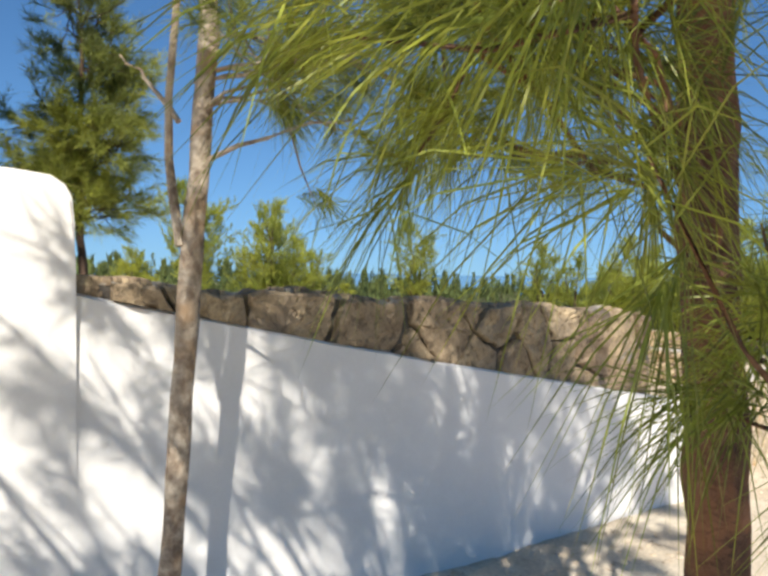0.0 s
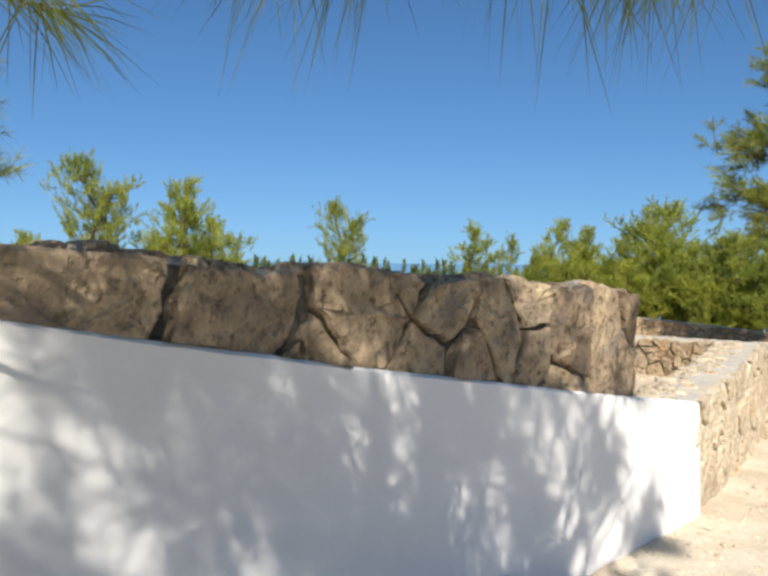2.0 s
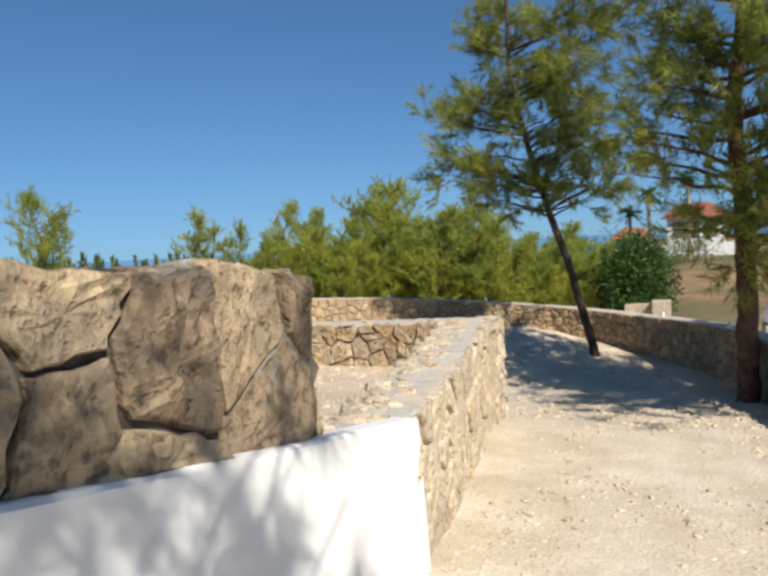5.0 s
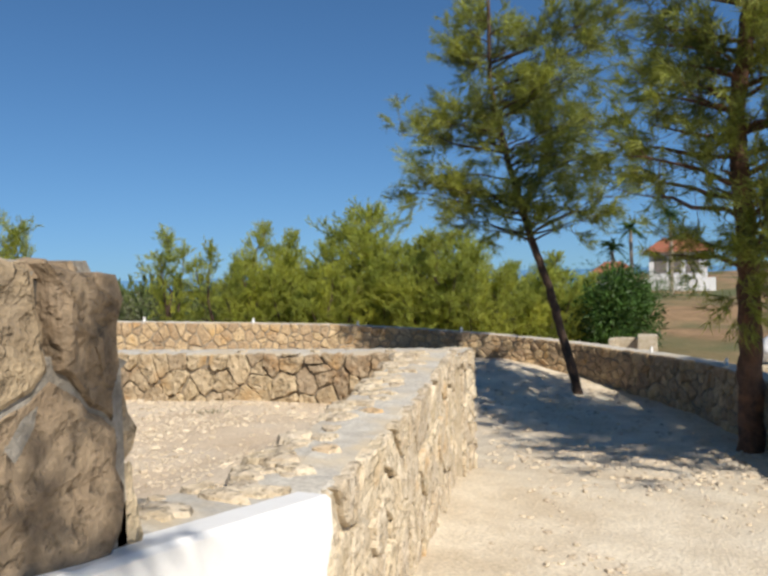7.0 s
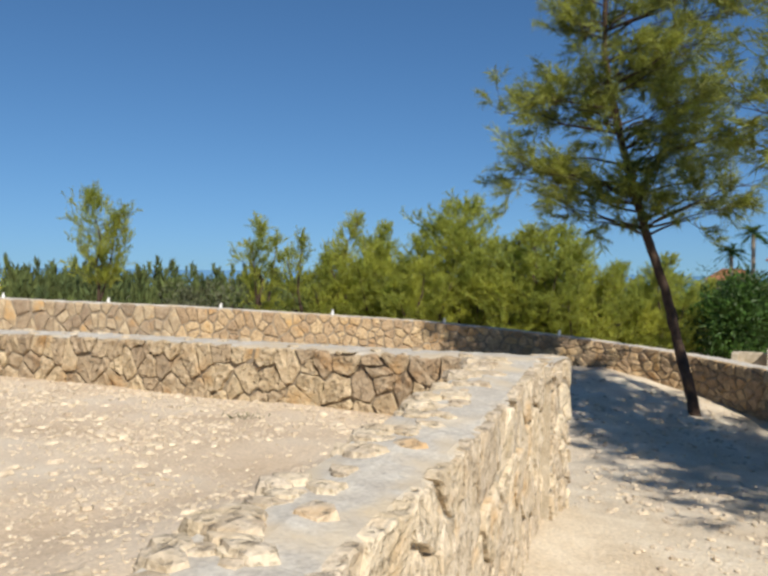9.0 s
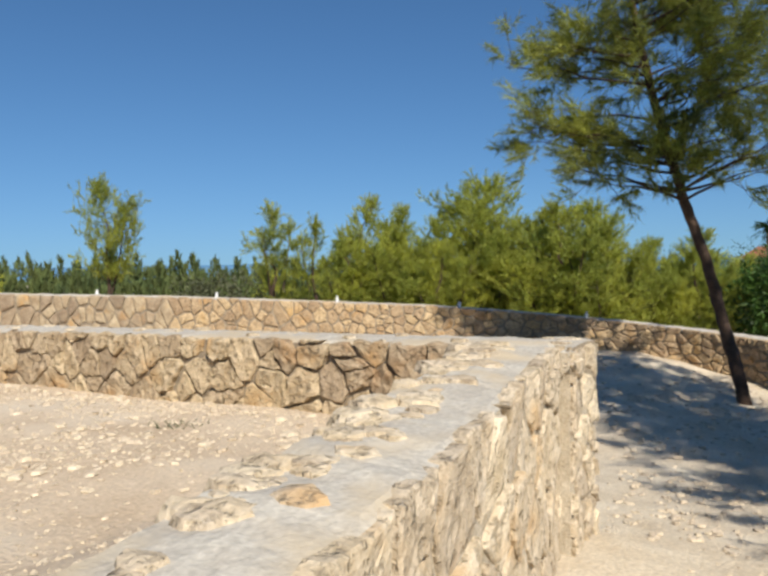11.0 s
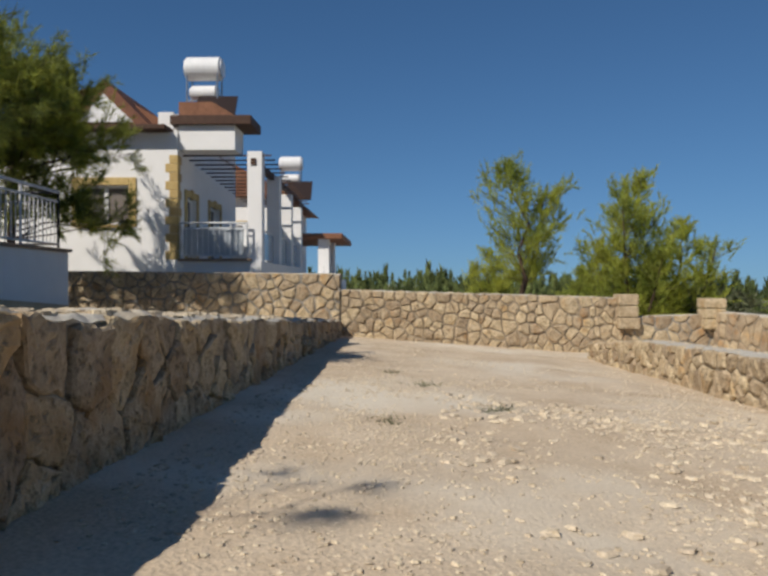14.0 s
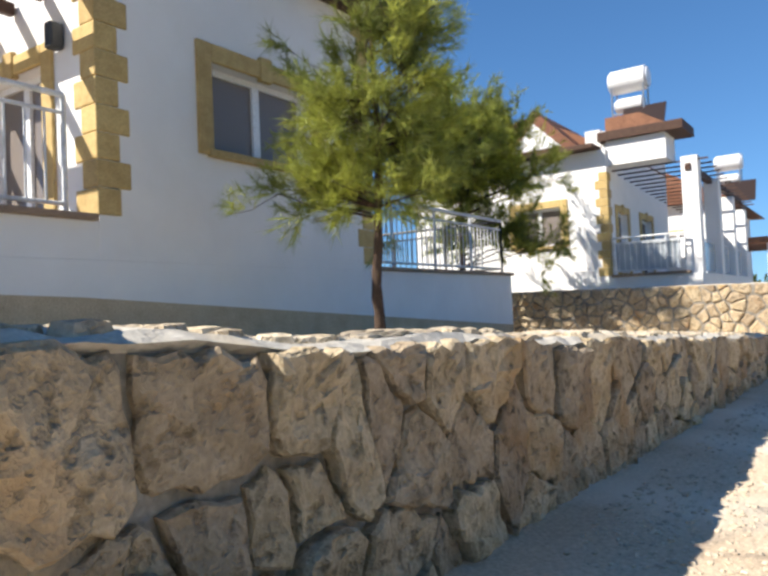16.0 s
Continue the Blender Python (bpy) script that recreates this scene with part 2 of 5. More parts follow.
def rod(bm, a, b, r0, r1=None, sides=8):
    a, b = Vector(a), Vector(b)
    d = b - a
    m = Matrix.Translation((a + b) / 2) @ d.to_track_quat("Z", "Y").to_matrix().to_4x4()
    bmesh.ops.create_cone(bm, cap_ends=True, segments=sides, radius1=r0, radius2=r0 if r1 is None else r1, depth=d.length, matrix=m)
    return bm


def prism(bm, outline, axis, lo, hi):
    """A flat outline pushed along an axis: outline points fill the other two axes in order."""
    def at(p, k):
        p = list(p)
        p.insert(axis, k)
        return p
    a = [bm.verts.new(at(p, lo)) for p in outline]
    b = [bm.verts.new(at(p, hi)) for p in outline]
    n = len(a)
    bm.faces.new(a[::-1])
    bm.faces.new(b)
    for i in range(n):
        bm.faces.new((a[i], a[(i + 1) % n], b[(i + 1) % n], b[i]))
    bmesh.ops.recalc_face_normals(bm, faces=bm.faces[:])
    return bm


def lerp(x, pairs):
    return float(np.interp(x, [p[0] for p in pairs], [p[1] for p in pairs]))


# ---- the lie of the land ----
def low_ground(x, y):
    z = lerp(y, ((-60, 1.2), (-5, 0.35), (0, 0.2), (5, -0.14), (9.4, -0.38), (12.5, -0.76), (18, -0.9), (20, -1.4), (60, -4.5), (150, -9), (600, -30), (1500, -46), (5000, -60)))
    z += 0.40 * min(1, max(0, (-1.9 - x) / 2.6)) * min(1, max(0, (y - 12.8) / 4.2)) * (y < 19)
    return z + 0.03 * noise.noise((x * 0.9, y * 0.9, 0)) + 0.022 * noise.noise((x * 3.1, y * 3.1, 5)) + 0.012 * noise.noise((x * 7, y * 7, 2)) if abs(x) < 60 and abs(y) < 60 else z


def terrace_ground(x, y):
    z = 0.43 - 0.026 * (-5 - x) - 0.07 * (y - 5.45)
    edge = min(1, max(0, (x + 3.75) / 0.6))
    z = z * (1 - edge) + edge * max(z, 0.50 + 0.02 * (y - 6))
    return z + 0.02 * noise.noise((x * 1.3, y * 1.3, 9)) + 0.008 * noise.noise((x * 6, y * 6, 2))


def platform_ground(x, y):
    near = min(1, max(0, (x + 4.2) / 1.0))
    return 1.0 - 0.05 * max(0, -4 - x) + near * 0.085 * min(4.5, 5.3 - y) + 0.02 * noise.noise((x, y, 3))


def low_wall_x(y):
    return lerp(y, ((5.2, -2.74), (6.1, -2.66), (7.0, -2.76), (8.2, -2.93), (9.6, -3.19)))


def sheet(name, xs, ys, height, mat, label, category):
    verts = [(x, y, height(x, y)) for y in ys for x in xs]
    n = len(xs)
    faces = [(j * n + i, j * n + i + 1, (j + 1) * n + i + 1, (j + 1) * n + i) for j in range(len(ys) - 1) for i in range(n - 1)]
    return tagged(mesh_object(name, verts, faces, mat, smooth=True), label, category, kind="structure")


def steps(*spans):
    out = []
    for a, b, s in spans:
        out += list(np.arange(a, b, s))
    return out + [spans[-1][1]]


sheet("ground", steps((-5000, -1000, 800), (-1000, -100, 100), (-100, -30, 5), (-30, -6, 0.6), (-6, 3, 0.15), (3, 30, 1.5), (30, 100, 10), (100, 1000, 100), (1000, 5000, 800)),
      steps((-5000, -1000, 800), (-1000, -100, 100), (-100, -10, 5), (-10, -1, 0.6), (-1, 19, 0.15), (19, 30, 0.8), (30, 100, 5), (100, 1000, 60), (1000, 5000, 800)),
      low_ground, EARTH, "pale dusty limestone earth, trodden and stony", "ground")
sheet("ground_terrace", steps((-16.3, -8, 0.3), (-8, -2.78, 0.09)), steps((5.2, 9.7, 0.09)), lambda x, y: terrace_ground(x, y) if x < low_wall_x(y) - 0.2 else -0.6, GRAVEL, "pale tan crushed limestone gravel on the raised terrace", "gravel")
sheet("ground_terrace_corner", steps((-16.3, -9, 0.4)), steps((9.65, 13, 0.3)), lambda x, y: terrace_ground(x, 9.65) - 0.03 * (y - 9.65), GRAVEL, "tan gravel strip beside the boundary wall", "gravel")
sheet("ground_platform", steps((-16.2, -2.85, 0.3)), steps((-14, 5.1, 0.3)), platform_ground, EARTH, "dry earth of the house garden behind the wall", "ground")
sheet("water", steps((-5000, 5000, 2000)), steps((700, 5000, 800)), lambda x, y: -28.0, SEA, "deep blue sea below a hazy horizon", "sea")
scrub = sheet("ground_scrub", steps((-90, 60, 3)), steps((19.5, 120, 3)), lambda x, y: max(low_ground(x, y) + 0.12, -1.75 + 0.015 * (y - 20) if x > -7 else -99) + 0.3 * noise.noise((x * 0.15, y * 0.15, 1)) * min(1, (y - 19.5) / 6), SCRUB, "dry brown scrub sloping away beyond the wall", "ground")


# ---- stone walls ----
def cells(length, height, sx, sy, rng, jitter=0.42):
    """Irregular convex stones filling a rectangle: each a polygon in metres."""
    seeds = []
    rows_n = max(1, round(height / sy))
    for j in range(rows_n):
        k = max(1, round(length / sx))
        for i in range(-1, k + 2):
            if rng.random() < 0.12:
                continue
            seeds.append(((i + 0.5 + (j % 2) * 0.5 + rng.uniform(-jitter, jitter)) * length / k, (j + 0.5 + rng.uniform(-jitter, jitter)) * height / rows_n))
            if rng.random() < 0.25:
                a = rng.uniform(0, 6.28)
                seeds.append((seeds[-1][0] + 0.5 * sx * math.cos(a), seeds[-1][1] + 0.5 * sy * math.sin(a)))
    out = []
    reach = 3 * max(sx, sy)
    for i, (px, py) in enumerate(seeds):
        poly = [(0, 0), (length, 0), (length, height), (0, height)]
        near = sorted((q for j, q in enumerate(seeds) if j != i and abs(q[0] - px) < reach and abs(q[1] - py) < reach), key=lambda q: (q[0] - px) ** 2 + (q[1] - py) ** 2)[:16]
        for qx, qy in near:
            nx, ny = qx - px, qy - py
            c = nx * (px + qx) / 2 + ny * (py + qy) / 2
            cut = []
            for a, b in zip(poly, poly[1:] + poly[:1]):
                da, db = nx * a[0] + ny * a[1] - c, nx * b[0] + ny * b[1] - c
                if da <= 0:
                    cut.append(a)
                if da * db < 0:
                    s = da / (da - db)
                    cut.append((a[0] + s * (b[0] - a[0]), a[1] + s * (b[1] - a[1])))
            poly = cut
            if len(poly) < 3:
                break
        if len(poly) >= 3:
            area = 0.5 * abs(sum(a[0] * b[1] - b[0] * a[1] for a, b in zip(poly, poly[1:] + poly[:1])))
            if area > 0.025 * sx * sy:
                out.append(poly)
    return out


def stone_rings(poly, gap, proud, rng, fine):
    """Rings of (u, v, depth) for one stone: outline, shoulder, crown."""
    cu, cv = sum(p[0] for p in poly) / len(poly), sum(p[1] for p in poly) / len(poly)
    pts = []
    for a, b in zip(poly, poly[1:] + poly[:1]):
        d = math.hypot(b[0] - a[0], b[1] - a[1])
        if d < 0.015:
            continue
        pull = rng.uniform(0.0, 0.09) if fine else 0.03
        a, b = ((a[0] + (cu - a[0]) * pull, a[1] + (cv - a[1]) * pull), b)
        cuts = max(1, min(6 if fine else 2, round(d / (0.045 if fine else 0.11))))
        for k in range(cuts):
            s = k / cuts
            j = 0.004 if k == 0 else (0.013 if fine else 0.012)
            pts.append((a[0] + s * (b[0] - a[0]) + rng.uniform(-j, j), a[1] + s * (b[1] - a[1]) + rng.uniform(-j, j)))
    size = max(0.05, min(max(p[0] for p in pts) - min(p[0] for p in pts), max(p[1] for p in pts) - min(p[1] for p in pts)))
    g = min(0.35, gap * (rng.choice((0.3, 0.5, 0.8, 1.0, 1.7)) if fine else 1.0) / (size * 0.5))
    tilt_u, tilt_v = rng.uniform(-0.12, 0.12), rng.uniform(-0.12, 0.12)
    seed = rng.uniform(0, 99)
    rings = []
    for k, depth in (((1 - g, -0.03), (1 - g * 1.03, proud * 0.7), (0.93 - g, proud * 0.96), (0.62, proud), (0.3, proud)) if fine else ((1 - g, -0.03), (1 - g * 1.3, proud * 0.5), (0.72 - 0.6 * g, proud))):
        ring = []
        for u, v in pts:
            ru, rv = cu + (u - cu) * k, cv + (v - cv) * k
            w = 0 if depth < 0 else (0.55 * proud * noise.noise((ru * 9, rv * 9, seed)) + (0.45 * proud * noise.noise((ru * 24, rv * 24, seed)) if fine else 0)) * (0.5 if k > 0.9 - g else 1)
            ring.append((ru, rv, depth + w + (0 if depth < 0 else (ru - cu) * tilt_u + (rv - cv) * tilt_v)))
        rings.append(ring)
    rings.append([(cu, cv, proud * 1.02 + 0.5 * proud * noise.noise((cu * 9, cv * 9, seed)))])
    return rings


def stone_mesh(rings, place):
    verts, faces = [], []
    for ring in rings:
        verts += [place(*p) for p in ring]
    n = len(rings[0])
    for r in range(len(rings) - 2):
        for i in range(n):
            a, b = r * n + i, r * n + (i + 1) % n
            faces.append((a, b, b + n, a + n))
    last, top = (len(rings) - 2) * n, len(verts) - 1
    faces += [(last + i, last + (i + 1) % n, top) for i in range(n)]
    return verts, faces


def along(points):
    """A line walked by its length: gives its length and a function from metres to place and leftward normal."""
    pts = [Vector((*p, 0)) for p in points]
    run = [0.0]
    for a, b in zip(pts, pts[1:]):
        run.append(run[-1] + (b - a).length)

    def at(u):
        u = min(max(u, 0), run[-1])
        x = np.interp(u, run, [p.x for p in pts])
        y = np.interp(u, run, [p.y for p in pts])
        e = 0.25
        d = Vector((np.interp(u + e, run, [p.x for p in pts]) - np.interp(u - e, run, [p.x for p in pts]), np.interp(u + e, run, [p.y for p in pts]) - np.interp(u - e, run, [p.y for p in pts]), 0)).normalized()
        return Vector((x, y, 0)), Vector((d.y, -d.x, 0))
    return run[-1], at


def stone_wall(name, line, base, top, thick, size, label, seed, stone=STONE, mortar=MORTAR, cap=CEMENT, gap=0.011, proud=0.03, fine=None, single=None, cap_stones=0, back=False, lean=0.0, cap_rough=0.012, sink=0.06, cap_stone=None, rim=0.02, lip=0.0, hung=False, cap_band=None, cap_size=(0.02, 0.06)):
    """A wall with its stony face to the right of the line. base and top: functions of the metres along. single: the stretch whose stones
    are pieces of their own; fine: the stretch of closely worked stones."""
    rng = random.Random(seed)
    length, at = along(line)
    n = max(2, round(length / 0.07))
    verts, faces = [], []
    for i in range(n + 1):
        u = length * i / n
        p, nrm = at(u)
        z0, z1 = base(u) - 0.25, top(u) - 0.012
        w = lambda k: cap_rough * (noise.noise((u * 6, k * 3.7, seed)) + 0.6 * noise.noise((u * 17, k * 5.1, seed)))
        for d, z in ((0, z0), (-lean * (z1 - z0), z1 - rim * (1 + 0.5 * noise.noise((u * 4, 9, seed)))), (lip * (0.8 + 0.7 * noise.noise((u * 11, 5, seed))) - lean * (z1 - z0), z1 - rim * 0.6 + w(4)), (-0.03 - lean * (z1 - z0), z1 + w(1)), (-thick * 0.5, z1 + w(2) + 0.01), (-thick + 0.03, z1 + w(3)), (-thick, z1 - 0.03), (-thick, z0)):
            verts.append((p.x + nrm.x * d, p.y + nrm.y * d, z))
    for i in range(n):
        for k in range(7):
            a = i * 8 + k
            faces.append((a, a + 1, a + 9, a + 8))
    faces += [tuple(range(7, -1, -1)), tuple(n * 8 + k for k in range(8))]
    wall = mesh_object(name, verts, faces, mortar)
    wall.data.materials.append(cap)
    bm = bmesh.new()
    bm.from_mesh(wall.data)
    bmesh.ops.recalc_face_normals(bm, faces=bm.faces[:])
    bm.to_mesh(wall.data)
    bm.free()
    for q in wall.data.polygons:
        q.material_index = 1 if q.index < 7 * n and 1 <= q.index % 7 <= 5 else 0
    tagged(wall, label, "stone wall", kind="structure")
    mean = sum(top(length * k / 20) - base(length * k / 20) for k in range(21)) / 21 + sink
    if hung:
        mean = max(top(length * k / 20) - base(length * k / 20) for k in range(21)) + sink

    def put(u, v, d, flip=False):
        p, nrm = at(u)
        f = v / mean
        z = base(u) - sink + f * (top(u) - base(u) + sink - 0.8 * lip)
        if hung:
            z = max(top(u) - (mean - v), base(u) - 0.004)
        h = z - base(u) + 0.25
        d = d - lean * h if not flip else -thick - d
        return (p.x + nrm.x * d, p.y + nrm.y * d, z)
    rest_v, rest_f = [], []
    single, fine = single or (0, 0), fine or (0, 0)
    for poly in cells(length, mean, *size, rng):
        cu = sum(p[0] for p in poly) / len(poly)
        if hung and top(cu) - (mean - max(p[1] for p in poly)) < base(cu) + 0.035:
            continue
        close = fine[0] <= cu <= fine[1]
        rings = stone_rings(poly, gap, proud * rng.uniform(0.6, 1.25), rng, close)
        v, f = stone_mesh(rings, put)
        if single[0] <= cu <= single[1]:
            mesh_object("stone", v, f, stone, wall)
        else:
            k = len(rest_v)
            rest_v += v
            rest_f += [tuple(a + k for a in q) for q in f]
    if back:
        for poly in cells(length, mean, *size, rng):
            v, f = stone_mesh(stone_rings(poly, gap, proud, rng, False), lambda a, b, c: put(a, b, c, True))
            k = len(rest_v)
            rest_v += v
            rest_f += [tuple(a + k for a in q)[::-1] for q in f]
    for _ in range(cap_stones):
        u, d = rng.uniform(0.05, length - 0.05), -rng.uniform(*(cap_band or (0.05, thick - 0.04)))
        r = rng.uniform(*cap_size)
        p, nrm = at(u)
        c = Vector((p.x + nrm.x * d, p.y + nrm.y * d, top(u) - 0.012))
        m = rng.randint(6, 9)
        ring0, ring1 = [], []
        for i in range(m):
            a, q = 2 * math.pi * i / m, rng.uniform(0.75, 1.2)
            ring0.append((c.x + r * 1.3 * q * math.cos(a), c.y + r * q * math.sin(a), c.z - 0.02))
            ring1.append((c.x + r * 1.0 * q * math.cos(a), c.y + r * 0.75 * q * math.sin(a), c.z + r * rng.uniform(0.2, 0.4)))
        v = ring0 + ring1 + [(c.x, c.y, c.z + r * 0.42)]
        f = [(i, (i + 1) % m, m + (i + 1) % m, m + i) for i in range(m)] + [(m + i, m + (i + 1) % m, 2 * m) for i in range(m)]
        if single[0] <= u <= single[1]:
            mesh_object("cap_stone", v, f, cap_stone or STONE_PALE, wall)
        else:
            k = len(rest_v)
            rest_v += v
            rest_f += [tuple(a + k for a in q) for q in f]
    if rest_v:
        far = mesh_object("far_stones", rest_v, rest_f, STONE_FIELD, wall)
        tagged(far, kind="stuff")
    return wall


# ---- the white garden wall ----
WHITE_TOP = ((0.9, 1.55), (1.85, 1.35), (2.8, 1.16), (4.76, 0.80), (6.1, 0.57))
LEAN = 0.06


def white_wall():
    """Plastered wall whose top slopes down with the ground; a taller block stands at its upper end."""
    bm = bmesh.new()
    ys = list(np.arange(0.9, 6.1, 0.1)) + [6.1]
    cols = []
    for y in ys:
        z = lerp(y, WHITE_TOP)
        face = -2.63 + 0.004 * noise.noise((y * 2, 0, 0))
        h = z + 0.5
        wob = 0.006 * noise.noise((y * 5, 3, 0))
        cols.append([bm.verts.new(v) for v in ((face + LEAN * 0.25, y + 0.05 * (y > 6.05), -0.5), (face - LEAN * (h - 0.5) + 0.03, y, z - 0.012 + wob), (face - LEAN * (h - 0.5) + 0.01, y, z + wob), (-2.76, y, z + wob), (-2.76, y, -0.5))])
    for a, b in zip(cols, cols[1:]):
        for k in range(4):
            bm.faces.new((a[k], b[k], b[k + 1], a[k + 1]))
    bm.faces.new(cols[0])
    bm.faces.new(cols[-1][::-1])
    bmesh.ops.recalc_face_normals(bm, faces=bm.faces[:])
    wall = part("wall_white", bm, PLASTER, smooth=False)
    tagged(wall, "low white plastered garden wall with a sloping top", "garden wall", kind="structure")
    bm = bmesh.new()
    prism(bm, [(-7.0, -0.5), (0.93, -0.5), (0.905, 1.80), (0.895, 1.90), (0.87, 1.945), (0.82, 1.975), (0.7, 1.985), (-7.0, 2.25)], 0, -2.99, -2.66)
    bmesh.ops.bevel(bm, geom=[e for e in bm.edges if all(v.co.z > 0 for v in e.verts) and abs(e.verts[0].co.x - e.verts[1].co.x) < 0.01], offset=0.012, segments=2, affect="EDGES")
    block = part("wall_white_high", bm, PLASTER)
    tagged(block, "taller white plastered wall with a rounded end", "garden wall", kind="structure")


white_wall()

# ---- stone walls ----
NORTH_Y = 5.22
stone_wall("wall_retaining", [(-2.735, 0.86), (-2.735, NORTH_Y - 0.03)], lambda u: lerp(u + 0.86, WHITE_TOP) + 0.004, lambda u: 1.60 - 0.052 * u - 0.012 * max(0, u - 3.5) + 0.015 * math.sin(u * 7), 0.09, (0.36, 0.30),
           "weathered rubble limestone wall rising above the white plaster", 11, stone=STONE_GREY, mortar=MORTAR_DARK, fine=(0, 9), single=(0, 9), proud=0.045, gap=0.009, cap_stones=110, cap_stone=STONE_GREY, cap=MORTAR, cap_rough=0.03, sink=0.015, hung=True)


def corner_stone(x, y, z, sx, sy, sz, seed):
    """A rough, pitted boulder closing the end of the retaining wall."""
    bm = bmesh.new()
    bmesh.ops.create_icosphere(bm, subdivisions=4, radius=1)
    for v in bm.verts:
        d = v.co / max(abs(v.co.x), abs(v.co.y), abs(v.co.z))
        c = v.co * 0.45 + d * 0.55
        k = 1 + 0.13 * noise.noise(c * 1.7 + Vector((seed, 0, 0))) + 0.06 * noise.noise(c * 6 + Vector((0, seed, 0)))
        v.co = Vector((x + c.x * sx * k, y + c.y * sy * k, z + c.z * sz * k))
    part("corner_stone", bm, STONE_GREY, bpy.data.objects["wall_retaining"], smooth=True)


corner_stone(-2.85, 5.16, 0.86, 0.12, 0.10, 0.22, 2)
corner_stone(-2.93, 5.24, 0.62, 0.16, 0.10, 0.16, 8)
stone_wall("wall_north", [(-2.72, NORTH_Y), (-16.25, NORTH_Y)], lambda u: terrace_ground(-2.72 - u, NORTH_Y + 0.05) - 0.04, lambda u: 1.17 - 0.052 * u + 0.012 * math.sin(u * 5), 0.40, (0.27, 0.20),
           "rubble limestone retaining wall below the house garden", 5, stone=STONE, fine=(0, 4.6), single=(0, 8.5), proud=0.045, gap=0.007, cap_stones=1300, cap=CEMENT, cap_rough=0.018, cap_size=(0.018, 0.055), rim=0.035, lip=0.028)
stone_wall("wall_low", [(-2.74, NORTH_Y + 0.06), (-2.72, 5.9), (-2.66, 6.1), (-2.76, 7.0), (-2.93, 8.2), (-3.18, 9.55)], lambda u: low_ground(-2.6, 5.33 + u), lambda u: lerp(u, ((0, 0.70), (0.75, 0.575), (4.3, 0.66))), 0.42, (0.27, 0.23),
           "low pale limestone retaining wall capped with cement", 21, stone=STONE_PALE, mortar=MORTAR_PALE, fine=(0.0, 4.3), single=(0, 9), proud=0.024, gap=0.008, cap_stones=130, cap=CEMENT, cap_rough=0.016, cap_band=(0.17, 0.40), cap_size=(0.03, 0.075))
stone_wall("wall_back", [(-14.4, 9.6), (-3.12, 9.6)], lambda u: terrace_ground(-14.4 + u, 9.6) - 0.03, lambda u: lerp(11.4 - u, ((0, 0.63), (5, 0.53), (9, 0.40), (11.4, 0.16))), 0.46, (0.21, 0.165),
           "low tan rubble limestone wall with a cement top", 33, stone=STONE, fine=(6, 12), single=(0, 12), proud=0.035, gap=0.009, cap_stones=60, cap=CEMENT, mortar=MORTAR_TAN)
stone_wall("wall_back_end", [(-3.11, 9.54), (-3.14, 10.1)], lambda u: low_ground(-2.9, 9.6 + u), lambda u: 0.62, 0.3, (0.16, 0.24), "pale limestone end of the low back wall", 34, stone=STONE_PALE, mortar=MORTAR_PALE, single=(0, 2), proud=0.025, cap_stones=6)
stone_wall("wall_far", [(-16.2, NORTH_Y + 0.02), (-16.2, 10.95)], lambda u: terrace_ground(-16.2, min(NORTH_Y + u, 9.7)) - 0.05, lambda u: 1.07 - 0.03 * u, 0.38, (0.22, 0.18),
           "tan rubble limestone boundary wall beside the gateway", 41, stone=STONE, single=(0, 9), proud=0.035, gap=0.01, cap=CEMENT, cap_stones=15, mortar=MORTAR_TAN)
stone_wall("wall_far_high", [(-16.2, -4.0), (-16.2, NORTH_Y)], lambda u: platform_ground(-16.2, 5) - 0.4, lambda u: 1.38 + 0.012 * (9.3 - u), 0.38, (0.25, 0.20),
           "rubble limestone wall below the neighbouring house", 42, stone=STONE, single=(0, 12), proud=0.035, gap=0.013, cap=CEMENT)
stone_wall("wall_gateway", [(-16.2, 10.9), (-16.18, 12.5)], lambda u: terrace_ground(-16.2, 9.7) - 0.1, lambda u: 0.54 + 0.03 * u, 0.34, (0.3, 0.24), "low rubble limestone sill across the gateway", 43, single=(0, 2), proud=0.03, gap=0.013)
PERIMETER = [(-16.1, 12.45), (-13.6, 13.35), (-11.6, 14.5), (-9.6, 15.65), (-7.7, 16.8), (-6.3, 17.55), (-5.0, 17.9), (-3.9, 17.75), (-2.9, 17.2), (-2.2, 16.5), (-1.55, 15.6), (-1.05, 14.5), (-0.72, 13.5), (-0.45, 12.5), (-0.28, 11.2), (-0.2, 9.8), (0.15, 8.5), (1.4, 7.3), (3.4, 6.4)]
P_LEN, P_AT = along(PERIMETER)


def perimeter_top(u):
    return lerp(u / P_LEN, ((0, 0.64), (0.095, 0.56), (0.177, 0.49), (0.259, 0.38), (0.338, 0.26), (0.395, 0.12), (0.443, 0.0), (0.482, -0.08), (0.523, -0.12), (0.558, -0.13), (0.598, -0.10), (0.641, -0.05), (0.679, -0.02), (0.76, 0.02), (1.0, 0.3)))


